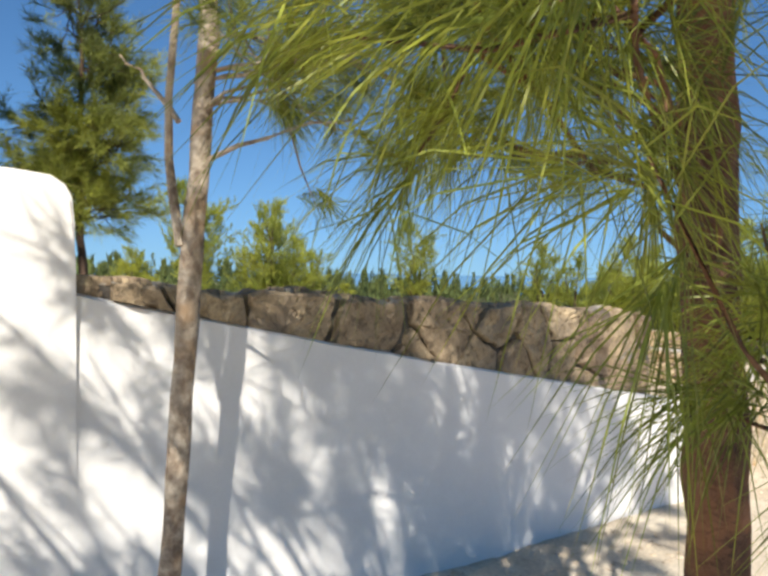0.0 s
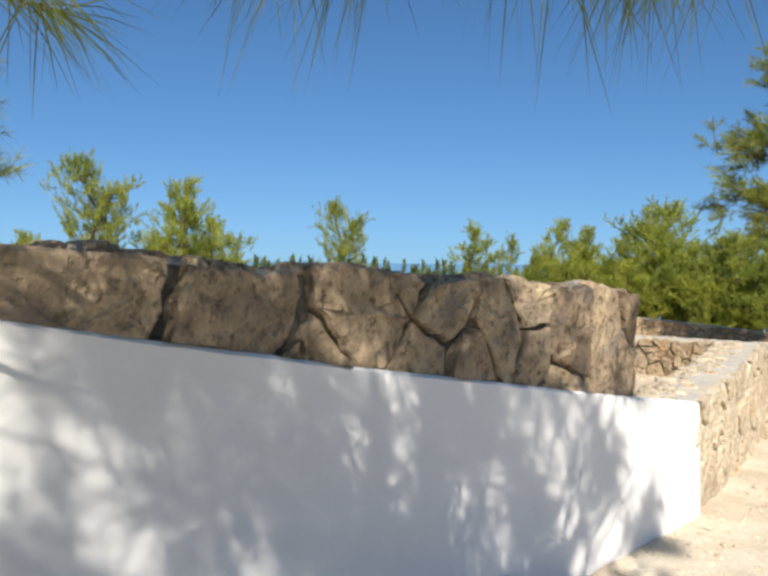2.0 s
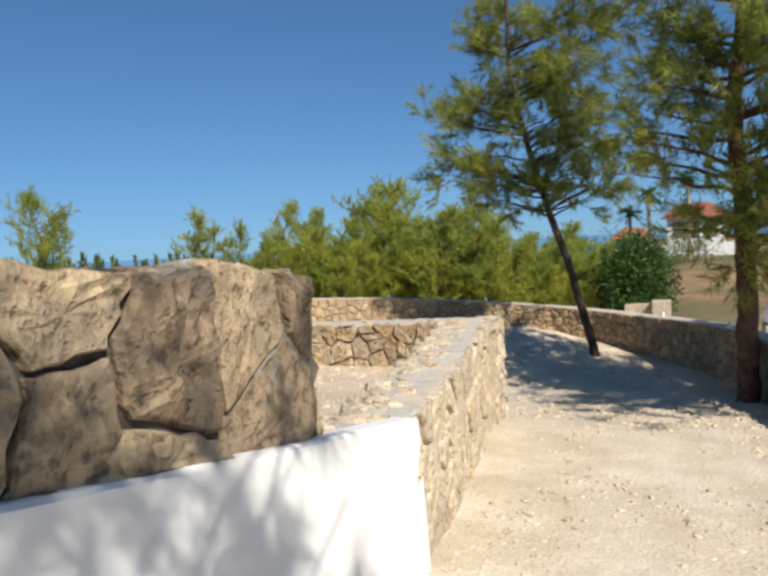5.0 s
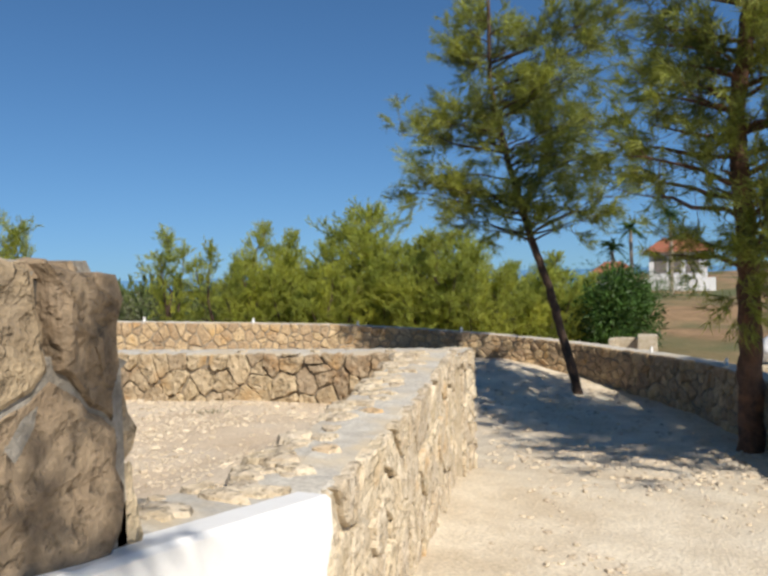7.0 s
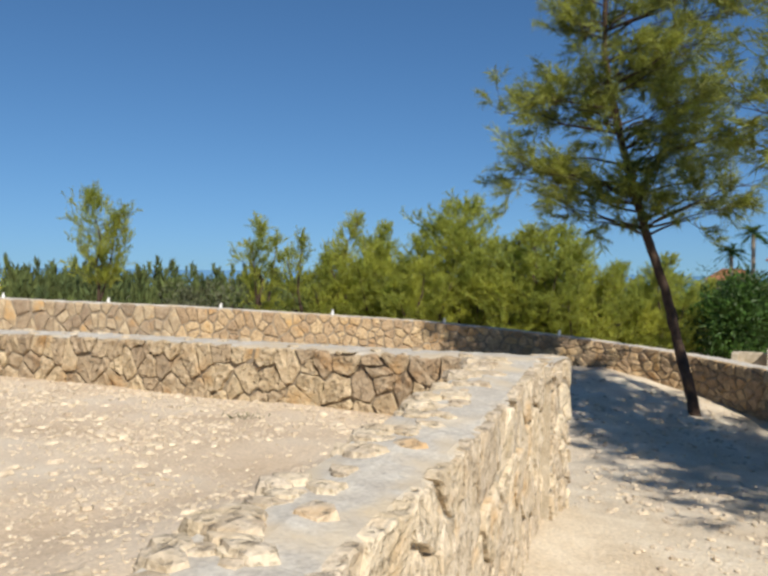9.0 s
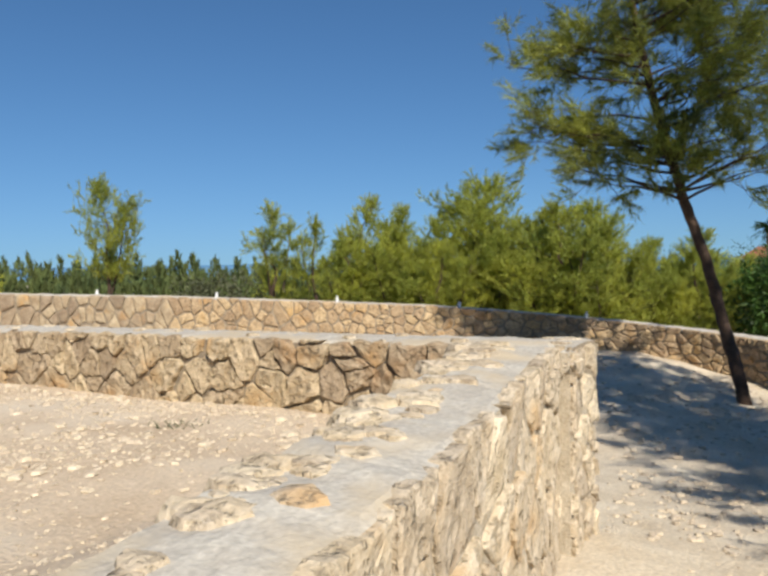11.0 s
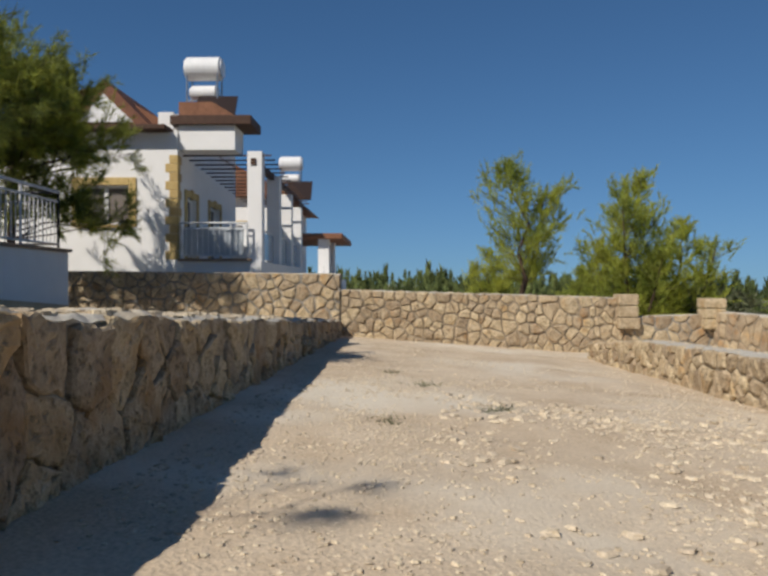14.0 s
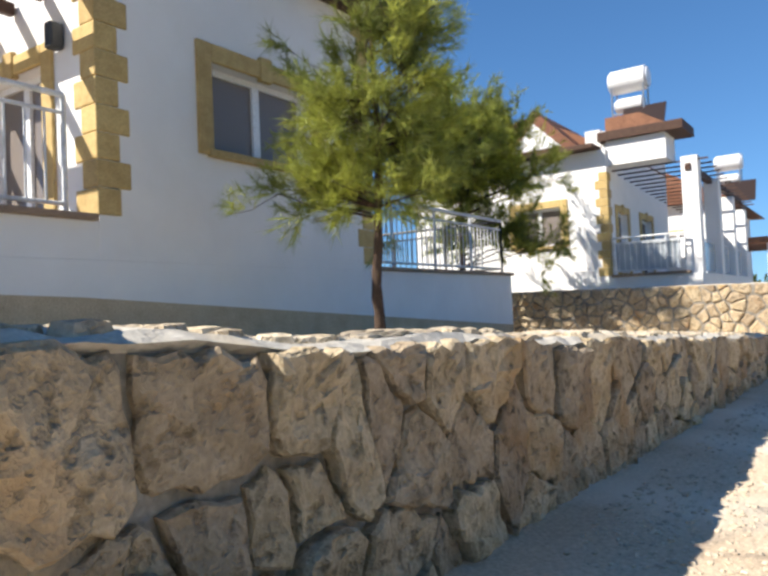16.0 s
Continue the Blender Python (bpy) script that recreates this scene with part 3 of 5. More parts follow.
stone_wall("wall_perimeter", PERIMETER, lambda u: min(perimeter_top(u) - 0.45, low_ground(P_AT(u)[0].x, P_AT(u)[0].y)), perimeter_top, 0.36, (0.20, 0.165),
           "long curving rubble limestone boundary wall with a pale cement top", 55, stone=STONE_OCHRE, single=(5.0, 20.0), proud=0.03, gap=0.008, cap=CEMENT, back=False, mortar=MORTAR_TAN)


def gate_pier(x, y, z0, z1, label):
    rng = random.Random(int(y * 10))
    bm = bmesh.new()
    for k in range(3):
        h = (z1 - z0) / 3
        bm2 = boxes([(x - 0.2 + rng.uniform(-0.02, 0.02), x + 0.2 + rng.uniform(-0.02, 0.02), y - 0.2, y + 0.2 + rng.uniform(-0.02, 0.02), z0 + k * h, z0 + (k + 1) * h - 0.012)], 0.03)
        me = bpy.data.meshes.new("pier_block")
        bm2.to_mesh(me)
        bm2.free()
        bm.from_mesh(me)
    pier = part("gate_pier", bm, STONE)
    tagged(pier, label, "gate pier", "gate piers")


gate_pier(-16.25, 10.82, 0.3, 0.98, "rough limestone pier at the end of the far wall")
gate_pier(-16.2, 12.45, 0.3, 0.90, "short limestone pier at the start of the boundary wall")


def wall_lamp(u):
    p, nrm = P_AT(u)
    c = Vector((p.x - nrm.x * 0.17, p.y - nrm.y * 0.17, perimeter_top(u)))
    lamp = tagged(new("wall_light_stub"), "small white conduit stub on the boundary wall top", "light stub", "stubs along the boundary wall")
    lamp.location = c
    bm = rod(bmesh.new(), (0, 0, -0.02), (0, 0, 0.05), 0.028, 0.026, 10)
    part("base", bm, UPVC, lamp)
    bm = rod(bmesh.new(), (0, 0, 0.05), (0.01, 0, 0.085), 0.018, 0.018, 8)
    part("pipe", bm, UPVC, lamp)


for k in range(11):
    wall_lamp(1.6 + 2.1 * k)

# concrete block with an open front behind the boundary wall
bm = boxes([(-2.0, -1.6, 20.0, 20.5, -1.7, -0.24), (-2.5, -1.99, 20.35, 20.5, -1.7, -0.32), (-2.6, -2.49, 20.0, 20.5, -1.7, -0.33)], 0.015)
tagged(part("meter_box", bm, MORTAR_PALE), "small pale concrete meter housing behind the boundary wall", "meter box")

# ---- loose stones ----
def pebbles(name, count, box, height, lo, hi, seed, label, power=3.0, keep=lambda x, y: True):
    rng = np.random.default_rng(seed)
    ring = [(1, 0), (0.3, 0.9), (-0.8, 0.55), (-0.75, -0.6), (0.4, -0.9)]
    base = np.array([(a, b, -0.1) for a, b in ring] + [(a * 0.7 + 0.08, b * 0.7, 0.42) for a, b in ring])
    tri = [f for k in range(5) for f in ((k, (k + 1) % 5, 5 + k), (5 + k, (k + 1) % 5, 5 + (k + 1) % 5))] + [(5, 6, 7), (5, 7, 8), (5, 8, 9)]
    verts, faces = [], []
    for _ in range(count):
        x, y = rng.uniform(box[0], box[1]), rng.uniform(box[2], box[3])
        if not keep(x, y) or 0.5 + 1.1 * noise.noise((x * 0.9, y * 0.9, seed)) + 0.4 * noise.noise((x * 3, y * 3, seed)) < rng.random():
            continue
        r = lo + (hi - lo) * rng.random() ** power
        a = rng.uniform(0, 6.28)
        q = base * r * rng.uniform(0.65, 1.25, (10, 1)) * (1, rng.uniform(0.6, 1), rng.uniform(0.5, 0.9))
        c, s = math.cos(a), math.sin(a)
        z = height(x, y)
        k = len(verts)
        verts += [(x + c * p[0] - s * p[1], y + s * p[0] + c * p[1], z + p[2] + r * 0.15) for p in q]
        faces += [(t[0] + k, t[1] + k, t[2] + k) for t in tri]
    ob = mesh_object(name, verts, faces, PEBBLE)
    return tagged(ob, label, "gravel", kind="stuff")


pebbles("loose_gravel", 70000, (-9, -3.05, 5.4, 9.55), terrace_ground, 0.003, 0.017, 3, "loose pale limestone chips lying on the terrace", 4.5)
pebbles("loose_gravel", 16000, (-16, -9, 5.4, 9.55), terrace_ground, 0.005, 0.02, 4, "loose pale limestone chips lying on the far terrace", 3.5)
pebbles("rubble_chips", 2600, (-8, -3.2, 6.6, 9.5), terrace_ground, 0.012, 0.045, 5, "broken limestone rubble strewn before the back wall", 2.0)
pebbles("path_stones", 16000, (-2.6, 0.4, 1.5, 12.5), low_ground, 0.004, 0.035, 6, "small stones scattered on the dusty path", 5.0)
pebbles("path_stones", 9000, (-6, -0.4, 10.1, 17.0), low_ground, 0.008, 0.045, 7, "small stones under the pine trees", 3.0)


# ---- houses ----
def quoins(house, x, y, z0, z1, sx, sy):
    """Ochre corner stones, long and short by turns, lapped round a corner. sx, sy: the way into each wall."""
    n = round((z1 - z0) / 0.2)
    for k in range(n):
        a, b = (0.27, 0.18) if k % 2 else (0.18, 0.27)
        za, zb = z0 + (z1 - z0) * k / n, z0 + (z1 - z0) * (k + 1) / n
        bm = boxes([(x - sx * 0.014, x + sx * a, y - sy * 0.014, y + sy * b, za + 0.002, zb - 0.002)], 0.012)
        part("quoin", bm, OCHRE, house)


def railing(house, a, b, height, mat, gap=0.11, ends=True):
    """A railing with two top rails, a foot rail and upright bars, as parts of a house."""
    a, b = Vector(a), Vector(b)
    rail = part("railing", rod(bmesh.new(), a + Vector((0, 0, height)), b + Vector((0, 0, height)), 0.022, sides=8), mat, house)
    for h, r in ((height - 0.13, 0.014), (0.07, 0.016)):
        part("rail", rod(bmesh.new(), a + Vector((0, 0, h)), b + Vector((0, 0, h)), r, sides=6), mat, rail)
    n = max(1, round((b - a).length / gap))
    for k in range(n + 1):
        p = a + (b - a) * k / n
        post = k in (0, n) or k % 9 == 0
        part("post" if post else "bar", rod(bmesh.new(), p + Vector((0, 0, 0 if post else 0.07)), p + Vector((0, 0, height if post else height - 0.13)), 0.02 if post else 0.009, sides=6), mat, rail)


def wall_panel(house, axis, plane, thick, a0, a1, z0, z1, holes=()):
    """One plastered wall with rectangular holes, each (a0, a1, z0, z1), cut right through."""
    cols = sorted({a0, a1, *(h[0] for h in holes), *(h[1] for h in holes)})
    rows_z = sorted({z0, z1, *(h[2] for h in holes), *(h[3] for h in holes)})
    bm = bmesh.new()
    grid = {(i, j): bm.verts.new((a, plane, z) if axis == "x" else (plane, a, z)) for i, a in enumerate(cols) for j, z in enumerate(rows_z)}
    for i in range(len(cols) - 1):
        for j in range(len(rows_z) - 1):
            ca, cz = (cols[i] + cols[i + 1]) / 2, (rows_z[j] + rows_z[j + 1]) / 2
            if not any(h[0] < ca < h[1] and h[2] < cz < h[3] for h in holes):
                bm.faces.new((grid[i, j], grid[i + 1, j], grid[i + 1, j + 1], grid[i, j + 1]))
    made = bmesh.ops.extrude_face_region(bm, geom=bm.faces[:])
    shift = Vector((0, -thick, 0)) if axis == "x" else Vector((-thick, 0, 0))
    bmesh.ops.translate(bm, vec=shift, verts=[v for v in made["geom"] if isinstance(v, bmesh.types.BMVert)])
    bmesh.ops.recalc_face_normals(bm, faces=bm.faces[:])
    return part("wall", bm, HOUSE_PLASTER, house)


def window(house, axis, plane, a0, a1, z0, z1, inset=0.12, mullions=1, surround=0.16, key=True):
    """A white two-pane window set back in a hole, with an ochre surround and sill."""
    def span(p0, p1, d0, d1, q0, q1):
        return (p0, p1, plane - d1, plane - d0, q0, q1) if axis == "x" else (plane - d1, plane - d0, p0, p1, q0, q1)
    f = 0.055
    frame_spans = [span(a0, a0 + f, inset, inset + 0.06, z0, z1), span(a1 - f, a1, inset, inset + 0.06, z0, z1), span(a0 + f, a1 - f, inset, inset + 0.06, z0, z0 + f), span(a0 + f, a1 - f, inset, inset + 0.06, z1 - f, z1)]
    for k in range(mullions):
        c = a0 + (a1 - a0) * (k + 1) / (mullions + 1)
        frame_spans.append(span(c - f * 0.8, c + f * 0.8, inset - 0.005, inset + 0.055, z0 + f, z1 - f))
    win = part("window", boxes(frame_spans, 0.006), UPVC, house, "white plastic window frame")
    for k in range(mullions + 1):
        c0, c1 = a0 + (a1 - a0) * k / (mullions + 1), a0 + (a1 - a0) * (k + 1) / (mullions + 1)
        part("pane", boxes([span(c0 + f * 0.8, c1 - f * 0.8, inset + 0.025, inset + 0.035, z0 + f, z1 - f)]), GLASS, win)
    if surround:
        s = surround
        for q in (span(a0 - s, a0 - 0.001, -0.03, 0.02, z0 - 0.05, z1 + s), span(a1 + 0.001, a1 + s, -0.03, 0.02, z0 - 0.05, z1 + s), span(a0, a1, -0.03, 0.02, z1, z1 + s)):
            part("window_surround", boxes([q], 0.012), OCHRE, house, "ochre window surround")
        part("window_sill", boxes([span(a0 - 0.06, a1 + 0.06, -0.06, inset, z0 - 0.07, z0)], 0.012), OCHRE, house)
        if key:
            c = (a0 + a1) / 2
            part("keystone", boxes([span(c - 0.075, c + 0.075, -0.045, 0.02, z1 - 0.03, z1 + s + 0.04)], 0.012), OCHRE, house)


def house_near():
    h = thing("house", "white plastered villa with ochre corner stones and a brown eave", "house")
    X0, X1, Y = -8.7, -5.32, 1.64
    wall_panel(h, "x", Y, 0.22, X0, X1, 1.62, 4.42, [(-7.71, -6.41, 2.60, 3.36)])
    wall_panel(h, "y", X1, 0.22, -5.0, Y - 0.22, 1.62, 4.42, [(0.0, 0.95, 1.97, 3.22)])
    wall_panel(h, "y", X0 + 0.22, 0.22, -5.0, Y - 0.22, 1.62, 4.42, [])
    part("plinth", boxes([(-12.3, -3.2, -5, Y - 0.002, 0.6, 1.62)], 0.006), HOUSE_PLASTER, h)
    part("balcony_parapet", boxes([(X1, -3.2, Y - 0.25, Y - 0.004, 1.62, 1.90)]), HOUSE_PLASTER, h)
    bm = bmesh.new()
    prism(bm, [(-12.29, 0.4), (-3.19, 0.4), (-3.19, 1.43), (-5.17, 1.35), (-12.29, 0.87)], 1, Y - 0.3, Y + 0.008)
    part("footing", bm, FOOTING, h, "beige unpainted footing stepped down with the ground")
    part("inner_floor", boxes([(-12.2, -3.3, -5, Y - 0.3, 1.6, 1.66)]), SILL, h)
    part("ledge", boxes([(X1 + 0.03, -3.2, Y - 0.28, Y + 0.05, 1.90, 1.95)], 0.012), SILL, h, "brown balcony ledge")
    part("ledge", boxes([(-12.32, X0 - 0.03, Y - 0.28, Y + 0.05, 1.62, 1.665)], 0.012), SILL, h)
    window(h, "x", Y, -7.71, -6.41, 2.60, 3.36)
    window(h, "y", X1, 0.0, 0.95, 1.97, 3.22, surround=0.15, mullions=1)
    quoins(h, X1, Y, 1.95, 4.40, -1, -1)
    quoins(h, X0, Y, 1.68, 4.40, 1, -1)
    railing(h, (X1 + 0.2, Y - 0.1, 1.95), (-3.3, Y - 0.1, 1.95), 0.85, RAIL, 0.14)
    railing(h, (-12.2, Y - 0.1, 1.66), (X0 - 0.2, Y - 0.1, 1.66), 0.80, RAIL, 0.11)
    # the side railing is near-black, the front ones white
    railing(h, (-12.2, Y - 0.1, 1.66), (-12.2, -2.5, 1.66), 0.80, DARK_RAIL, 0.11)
    # eave and hipped roof
    bm = boxes([(X0 - 0.45, X1 + 0.45, -5.4, Y + 0.45, 4.42, 4.58)], 0.01)
    roof = part("roof", bm, ROOF_WOOD, h, "dark brown timber eave")
    bm = bmesh.new()
    prism(bm, [(X0 - 0.45, 4.58), (X1 + 0.45, 4.58), ((X0 + X1) / 2, 5.7)], 1, -5.4, Y + 0.40)
    part("roof_tiles", bm, ROOF_TILE, roof)
    # pergola over the sunny balcony
    for k in range(7):
        y = 1.45 - 0.45 * k
        bm = boxes([(X1 + 0.02, -3.0, y - 0.035, y + 0.035, 3.70, 3.80)], 0.006)
        part("pergola_beam", bm, ROOF_WOOD, h)
    for x in (-4.9, -4.1, -3.3):
        part("pergola_beam", boxes([(x - 0.05, x + 0.05, -1.6, 1.6, 3.55, 3.69)], 0.008), ROOF_WOOD, h)
    part("wall_lamp", boxes([(X1 + 0.01, X1 + 0.12, 1.17, 1.27, 3.25, 3.45)], 0.02), DARK_RAIL, h)
    # glazed back of the open terrace
    part("terrace_wall", boxes([(-12.2, -8.8, -3.2, -3.0, 1.66, 4.4)]), HOUSE_PLASTER, h)
    part("terrace_door", boxes([(-11.6, -9.4, -3.0, -2.96, 1.7, 3.6)], 0.01), BLUE_GLASS, h)
    return h


near_house = house_near()
# the villa stands a little back from the garden wall
near_house.scale = (1.23, 1.23, 1.23)
near_house.location = (2.33 * 0.23, -6.21 * 0.23, -1.17 * 0.23)


def water_heater(x, y, z):
    t = thing("solar_water_heater", "white roof water tanks on a steel stand above dark solar panels", "water tank")
    for n, r, l, zz in (("upper_tank", 0.27, 0.86, 0.98), ("lower_tank", 0.17, 0.66, 0.42)):
        bm = rod(bmesh.new(), (x, y - l / 2, z + zz), (x, y + l / 2, z + zz), r, sides=24)
        bmesh.ops.bevel(bm, geom=[e for e in bm.edges if len(e.link_faces) == 2 and abs(e.verts[0].co.y - e.verts[1].co.y) < 1e-4], offset=0.05, segments=2, affect="EDGES")
        part(n, bm, TANK, t, smooth=False)
    for dx in (-0.22, 0.22):
        for dy in (-0.35, 0.35):
            part("leg", rod(bmesh.new(), (x + dx, y + dy, z - 0.6), (x + dx * 0.9, y + dy, z + 0.95), 0.02, sides=6), STEEL, t)
        part("brace", rod(bmesh.new(), (x + dx, y - 0.35, z + 0.2), (x + dx, y + 0.35, z + 0.2), 0.015, sides=6), STEEL, t)
    bm = bmesh.new()
    prism(bm, [(x + 0.15, z + 0.28), (x + 0.19, z + 0.30), (x + 0.62, z - 0.42), (x + 0.58, z - 0.44)], 1, y - 0.1, y + 0.82)
    part("solar_panel", bm, PANEL, t, "dark tilted solar panel")


def pergola_slats(h, x0, x1, y0, y1, z, n, drop=0.0):
    for k in range(n):
        x = x0 + (x1 - x0) * k / (n - 1)
        part("pergola_slat", boxes([(x - 0.02, x + 0.02, y0, y1, z - drop * k / n, z + 0.03 - drop * k / n)]), ROOF_WOOD, h)


def house_next():
    h = thing("house", "white villa with ochre quoins, glazed balcony and timber pergola", "house")
    X = -17.94
    wall_panel(h, "y", X, 0.22, -3.6, 1.45, 1.3, 4.55, [(-0.75, 0.36, 2.50, 3.38)])
    wall_panel(h, "x", 1.45, 0.22, -23.5, X - 0.22, 1.3, 5.0, [(-19.4, -18.6, 1.8, 3.2), (-21.6, -20.6, 1.8, 3.2)])
    part("plinth", boxes([(-25, X + 0.02, 1.45, 3.32, 0.8, 1.68)]), HOUSE_PLASTER, h)
    part("lower_wall", boxes([(X - 0.25, X - 0.01, -3.6, 1.45, 0.8, 1.3)]), HOUSE_PLASTER, h)
    part("upper_wall", boxes([(X - 0.9, X - 0.06, 1.46, 2.72, 4.17, 4.72)]), HOUSE_PLASTER, h)
    part("ledge", boxes([(X - 0.1, X + 0.08, 1.47, 3.1, 1.68, 1.74)], 0.01), SILL, h)
    window(h, "y", X, -0.75, 0.36, 2.50, 3.38, surround=0.17, key=False)
    for a in (-19.4, -21.6):
        window(h, "x", 1.45, a, a + (0.8 if a > -20 else 1.0), 1.8, 3.2, surround=0.16, mullions=1)
    quoins(h, X, 1.45, 1.72, 4.05, -1, -1)
    railing(h, (X - 0.05, 1.5, 1.74), (X - 0.05, 3.0, 1.74), 0.80, RAIL, 0.12)
    part("glass_panel", boxes([(X - 0.12, X - 0.10, 1.55, 2.9, 1.8, 2.45)]), BLUE_GLASS, h, "pale blue glass balcony panel")
    part("chair_shape", boxes([(X - 0.9, X - 0.5, 2.5, 2.9, 1.7, 2.05), (X - 0.9, X - 0.82, 2.5, 2.9, 2.05, 2.5)], 0.02), UPVC, h)
    for k, (x, z) in enumerate(((-18.29, 4.16), (-20.6, 3.95), (-22.6, 3.75), (-24.6, 3.6))):
        part("pillar", boxes([(x - 0.16, x + 0.16, 2.97, 3.30, 1.3, z)], 0.012), HOUSE_PLASTER, h, "square white pillar")
    for x0, x1 in ((-20.4, -18.5), (-22.4, -20.8), (-24.4, -22.8)):
        part("glass_panel", boxes([(x0, x1, 3.12, 3.15, 1.75, 2.4)]), BLUE_GLASS, h)
        part("rail", rod(bmesh.new(), (x0, 3.13, 2.45), (x1, 3.13, 2.45), 0.02, sides=6), RAIL, h)
    pergola_slats(h, -18.2, -24.8, 1.5, 3.5, 4.06, 15, 0.35)
    part("pergola_beam", boxes([(-24.9, -18.1, 3.05, 3.17, 3.85, 4.0)], 0.01), ROOF_WOOD, h)
    roof = part("roof", boxes([(X - 1.1, X + 0.06, 1.30, 3.10, 4.72, 4.92)], 0.01), ROOF_WOOD, h, "dark brown flat eave")
    part("eave", boxes([(-23.8, X + 0.35, -3.9, 1.28, 4.56, 4.66)], 0.01), ROOF_WOOD, roof)
    bm = bmesh.new()
    prism(bm, [(-3.9, 4.66), (1.5, 4.66), (-0.5, 5.75), (-0.9, 5.75)], 0, -23.6, X - 0.7)
    part("roof_tiles", bm, ROOF_TILE, roof)
    bm = bmesh.new()
    prism(bm, [(-1.15, 4.70), (0.85, 4.70), (-0.15, 5.72)], 0, -21.0, X + 0.1)
    part("gable_roof", bm, ROOF_TILE, roof)
    bm = bmesh.new()
    prism(bm, [(-0.75, 4.76), (0.5, 4.76), (-0.15, 5.38)], 0, X + 0.09, X + 0.13)
    part("gable_face", bm, HOUSE_PLASTER, roof, "white gable triangle")
    part("chimney", boxes([(X - 0.6, X - 0.2, 0.95, 1.3, 4.66, 5.05)], 0.01), HOUSE_PLASTER, roof)
    bm = bmesh.new()
    prism(bm, [(1.45, 4.92), (1.45, 5.25), (2.2, 5.25), (2.75, 4.92)], 0, X - 1.0, X - 0.1)
    part("dormer", bm, ROOF_TILE, roof)
    return h


house_next()
water_heater(-18.7, 1.85, 5.2)


def house_third():
    h = thing("house", "far white villa with red-brown roofs and a pillared porch", "house")
    part("wall", boxes([(-34, -27, -4.0, 2.2, 0.8, 4.3)]), HOUSE_PLASTER, h)
    bm = bmesh.new()
    prism(bm, [(-4.5, 4.3), (2.75, 4.2), (0.2, 5.6), (-1.5, 5.6)], 0, -34.4, -26.7)
    part("roof", bm, ROOF_TILE, h)
    part("porch_roof", boxes([(-33, -28.0, 2.0, 4.3, 2.85, 3.05)], 0.02), ROOF_TILE, h)
    for x in (-28.4, -30.6):
        part("pillar", boxes([(x - 0.2, x + 0.2, 3.4, 3.8, 0.8, 2.85)], 0.01), HOUSE_PLASTER, h)
    part("balustrade", boxes([(-33, -28.2, 3.6, 3.66, 1.4, 2.0)]), BLUE_GLASS, h)
    for y in (-1.3, 0.5):
        window(h, "y", -27.0, y, y + 0.9, 1.9, 3.3, inset=-0.03, surround=0.12, key=False)
    part("base", boxes([(-34, -26.8, -4.2, 4.0, 0.2, 1.4)]), HOUSE_PLASTER, h)


house_third()
water_heater(-28.6, 2.35, 4.7)


def house_far(x, y, z, w, d, hgt, label):
    h = thing("house", label, "house", "houses on the far slope")
    part("wall", boxes([(x - w / 2, x + w / 2, y - d / 2, y + d / 2, z - 1, z + hgt)]), HOUSE_PLASTER, h)
    bm = bmesh.new()
    e = 0.6
    a = [bm.verts.new(v) for v in ((x - w / 2 - e, y - d / 2 - e, z + hgt), (x + w / 2 + e, y - d / 2 - e, z + hgt), (x + w / 2 + e, y + d / 2 + e, z + hgt), (x - w / 2 - e, y + d / 2 + e, z + hgt))]
    b = [bm.verts.new(v) for v in ((x - w / 4, y, z + hgt + 1.3), (x + w / 4, y, z + hgt + 1.3))]
    for f in ((a[0], a[1], b[1], b[0]), (a[1], a[2], b[1]), (a[2], a[3], b[0], b[1]), (a[3], a[0], b[0]), (a[3], a[2], a[1], a[0])):
        bm.faces.new(f)
    part("roof", bm, RED_TILE, h, "red tiled hip roof")
    for k in (-0.3, -0.05, 0.25):
        part("window", boxes([(x + k * w - 0.5, x + k * w + 0.5, y - d / 2 - 0.04, y - d / 2 + 0.05, z + 0.9, z + 2.3)]), GLASS, h)
    part("terrace_wall", boxes([(x - w * 0.6, x + w * 0.6, y - d / 2 - 2.2, y - d / 2 - 2.0, z - 1, z + 0.5)]), HOUSE_PLASTER, h)
    return h


def white_sack(x, y, z):
    """A slumped sack, knotted at the neck."""
    bm = bmesh.new()
    bmesh.ops.create_icosphere(bm, subdivisions=3, radius=0.3)
    for v in bm.verts:
        v.co *= 1 + 0.22 * noise.noise(v.co * 5)
        v.co.z = max(-0.2, v.co.z * (0.8 if v.co.z < 0.2 else 1.15))
    sack = part("sack", bm, UPVC, smooth=True)
    tagged(sack, "white plastic sack standing behind the boundary wall", "sack")
    sack.matrix_world = pose(x, y, z)


white_sack(0.35, 17.9, -0.32)
bm = boxes([(0.05, 0.75, 17.6, 18.3, -1.2, -0.5)], 0.03)
tagged(part("concrete_block", bm, MORTAR_PALE), "rough pale concrete block behind the boundary wall", "concrete block")


# ---- trees ----
def unit(v):
    return v / np.maximum(np.linalg.norm(v, axis=1, keepdims=True), 1e-9)


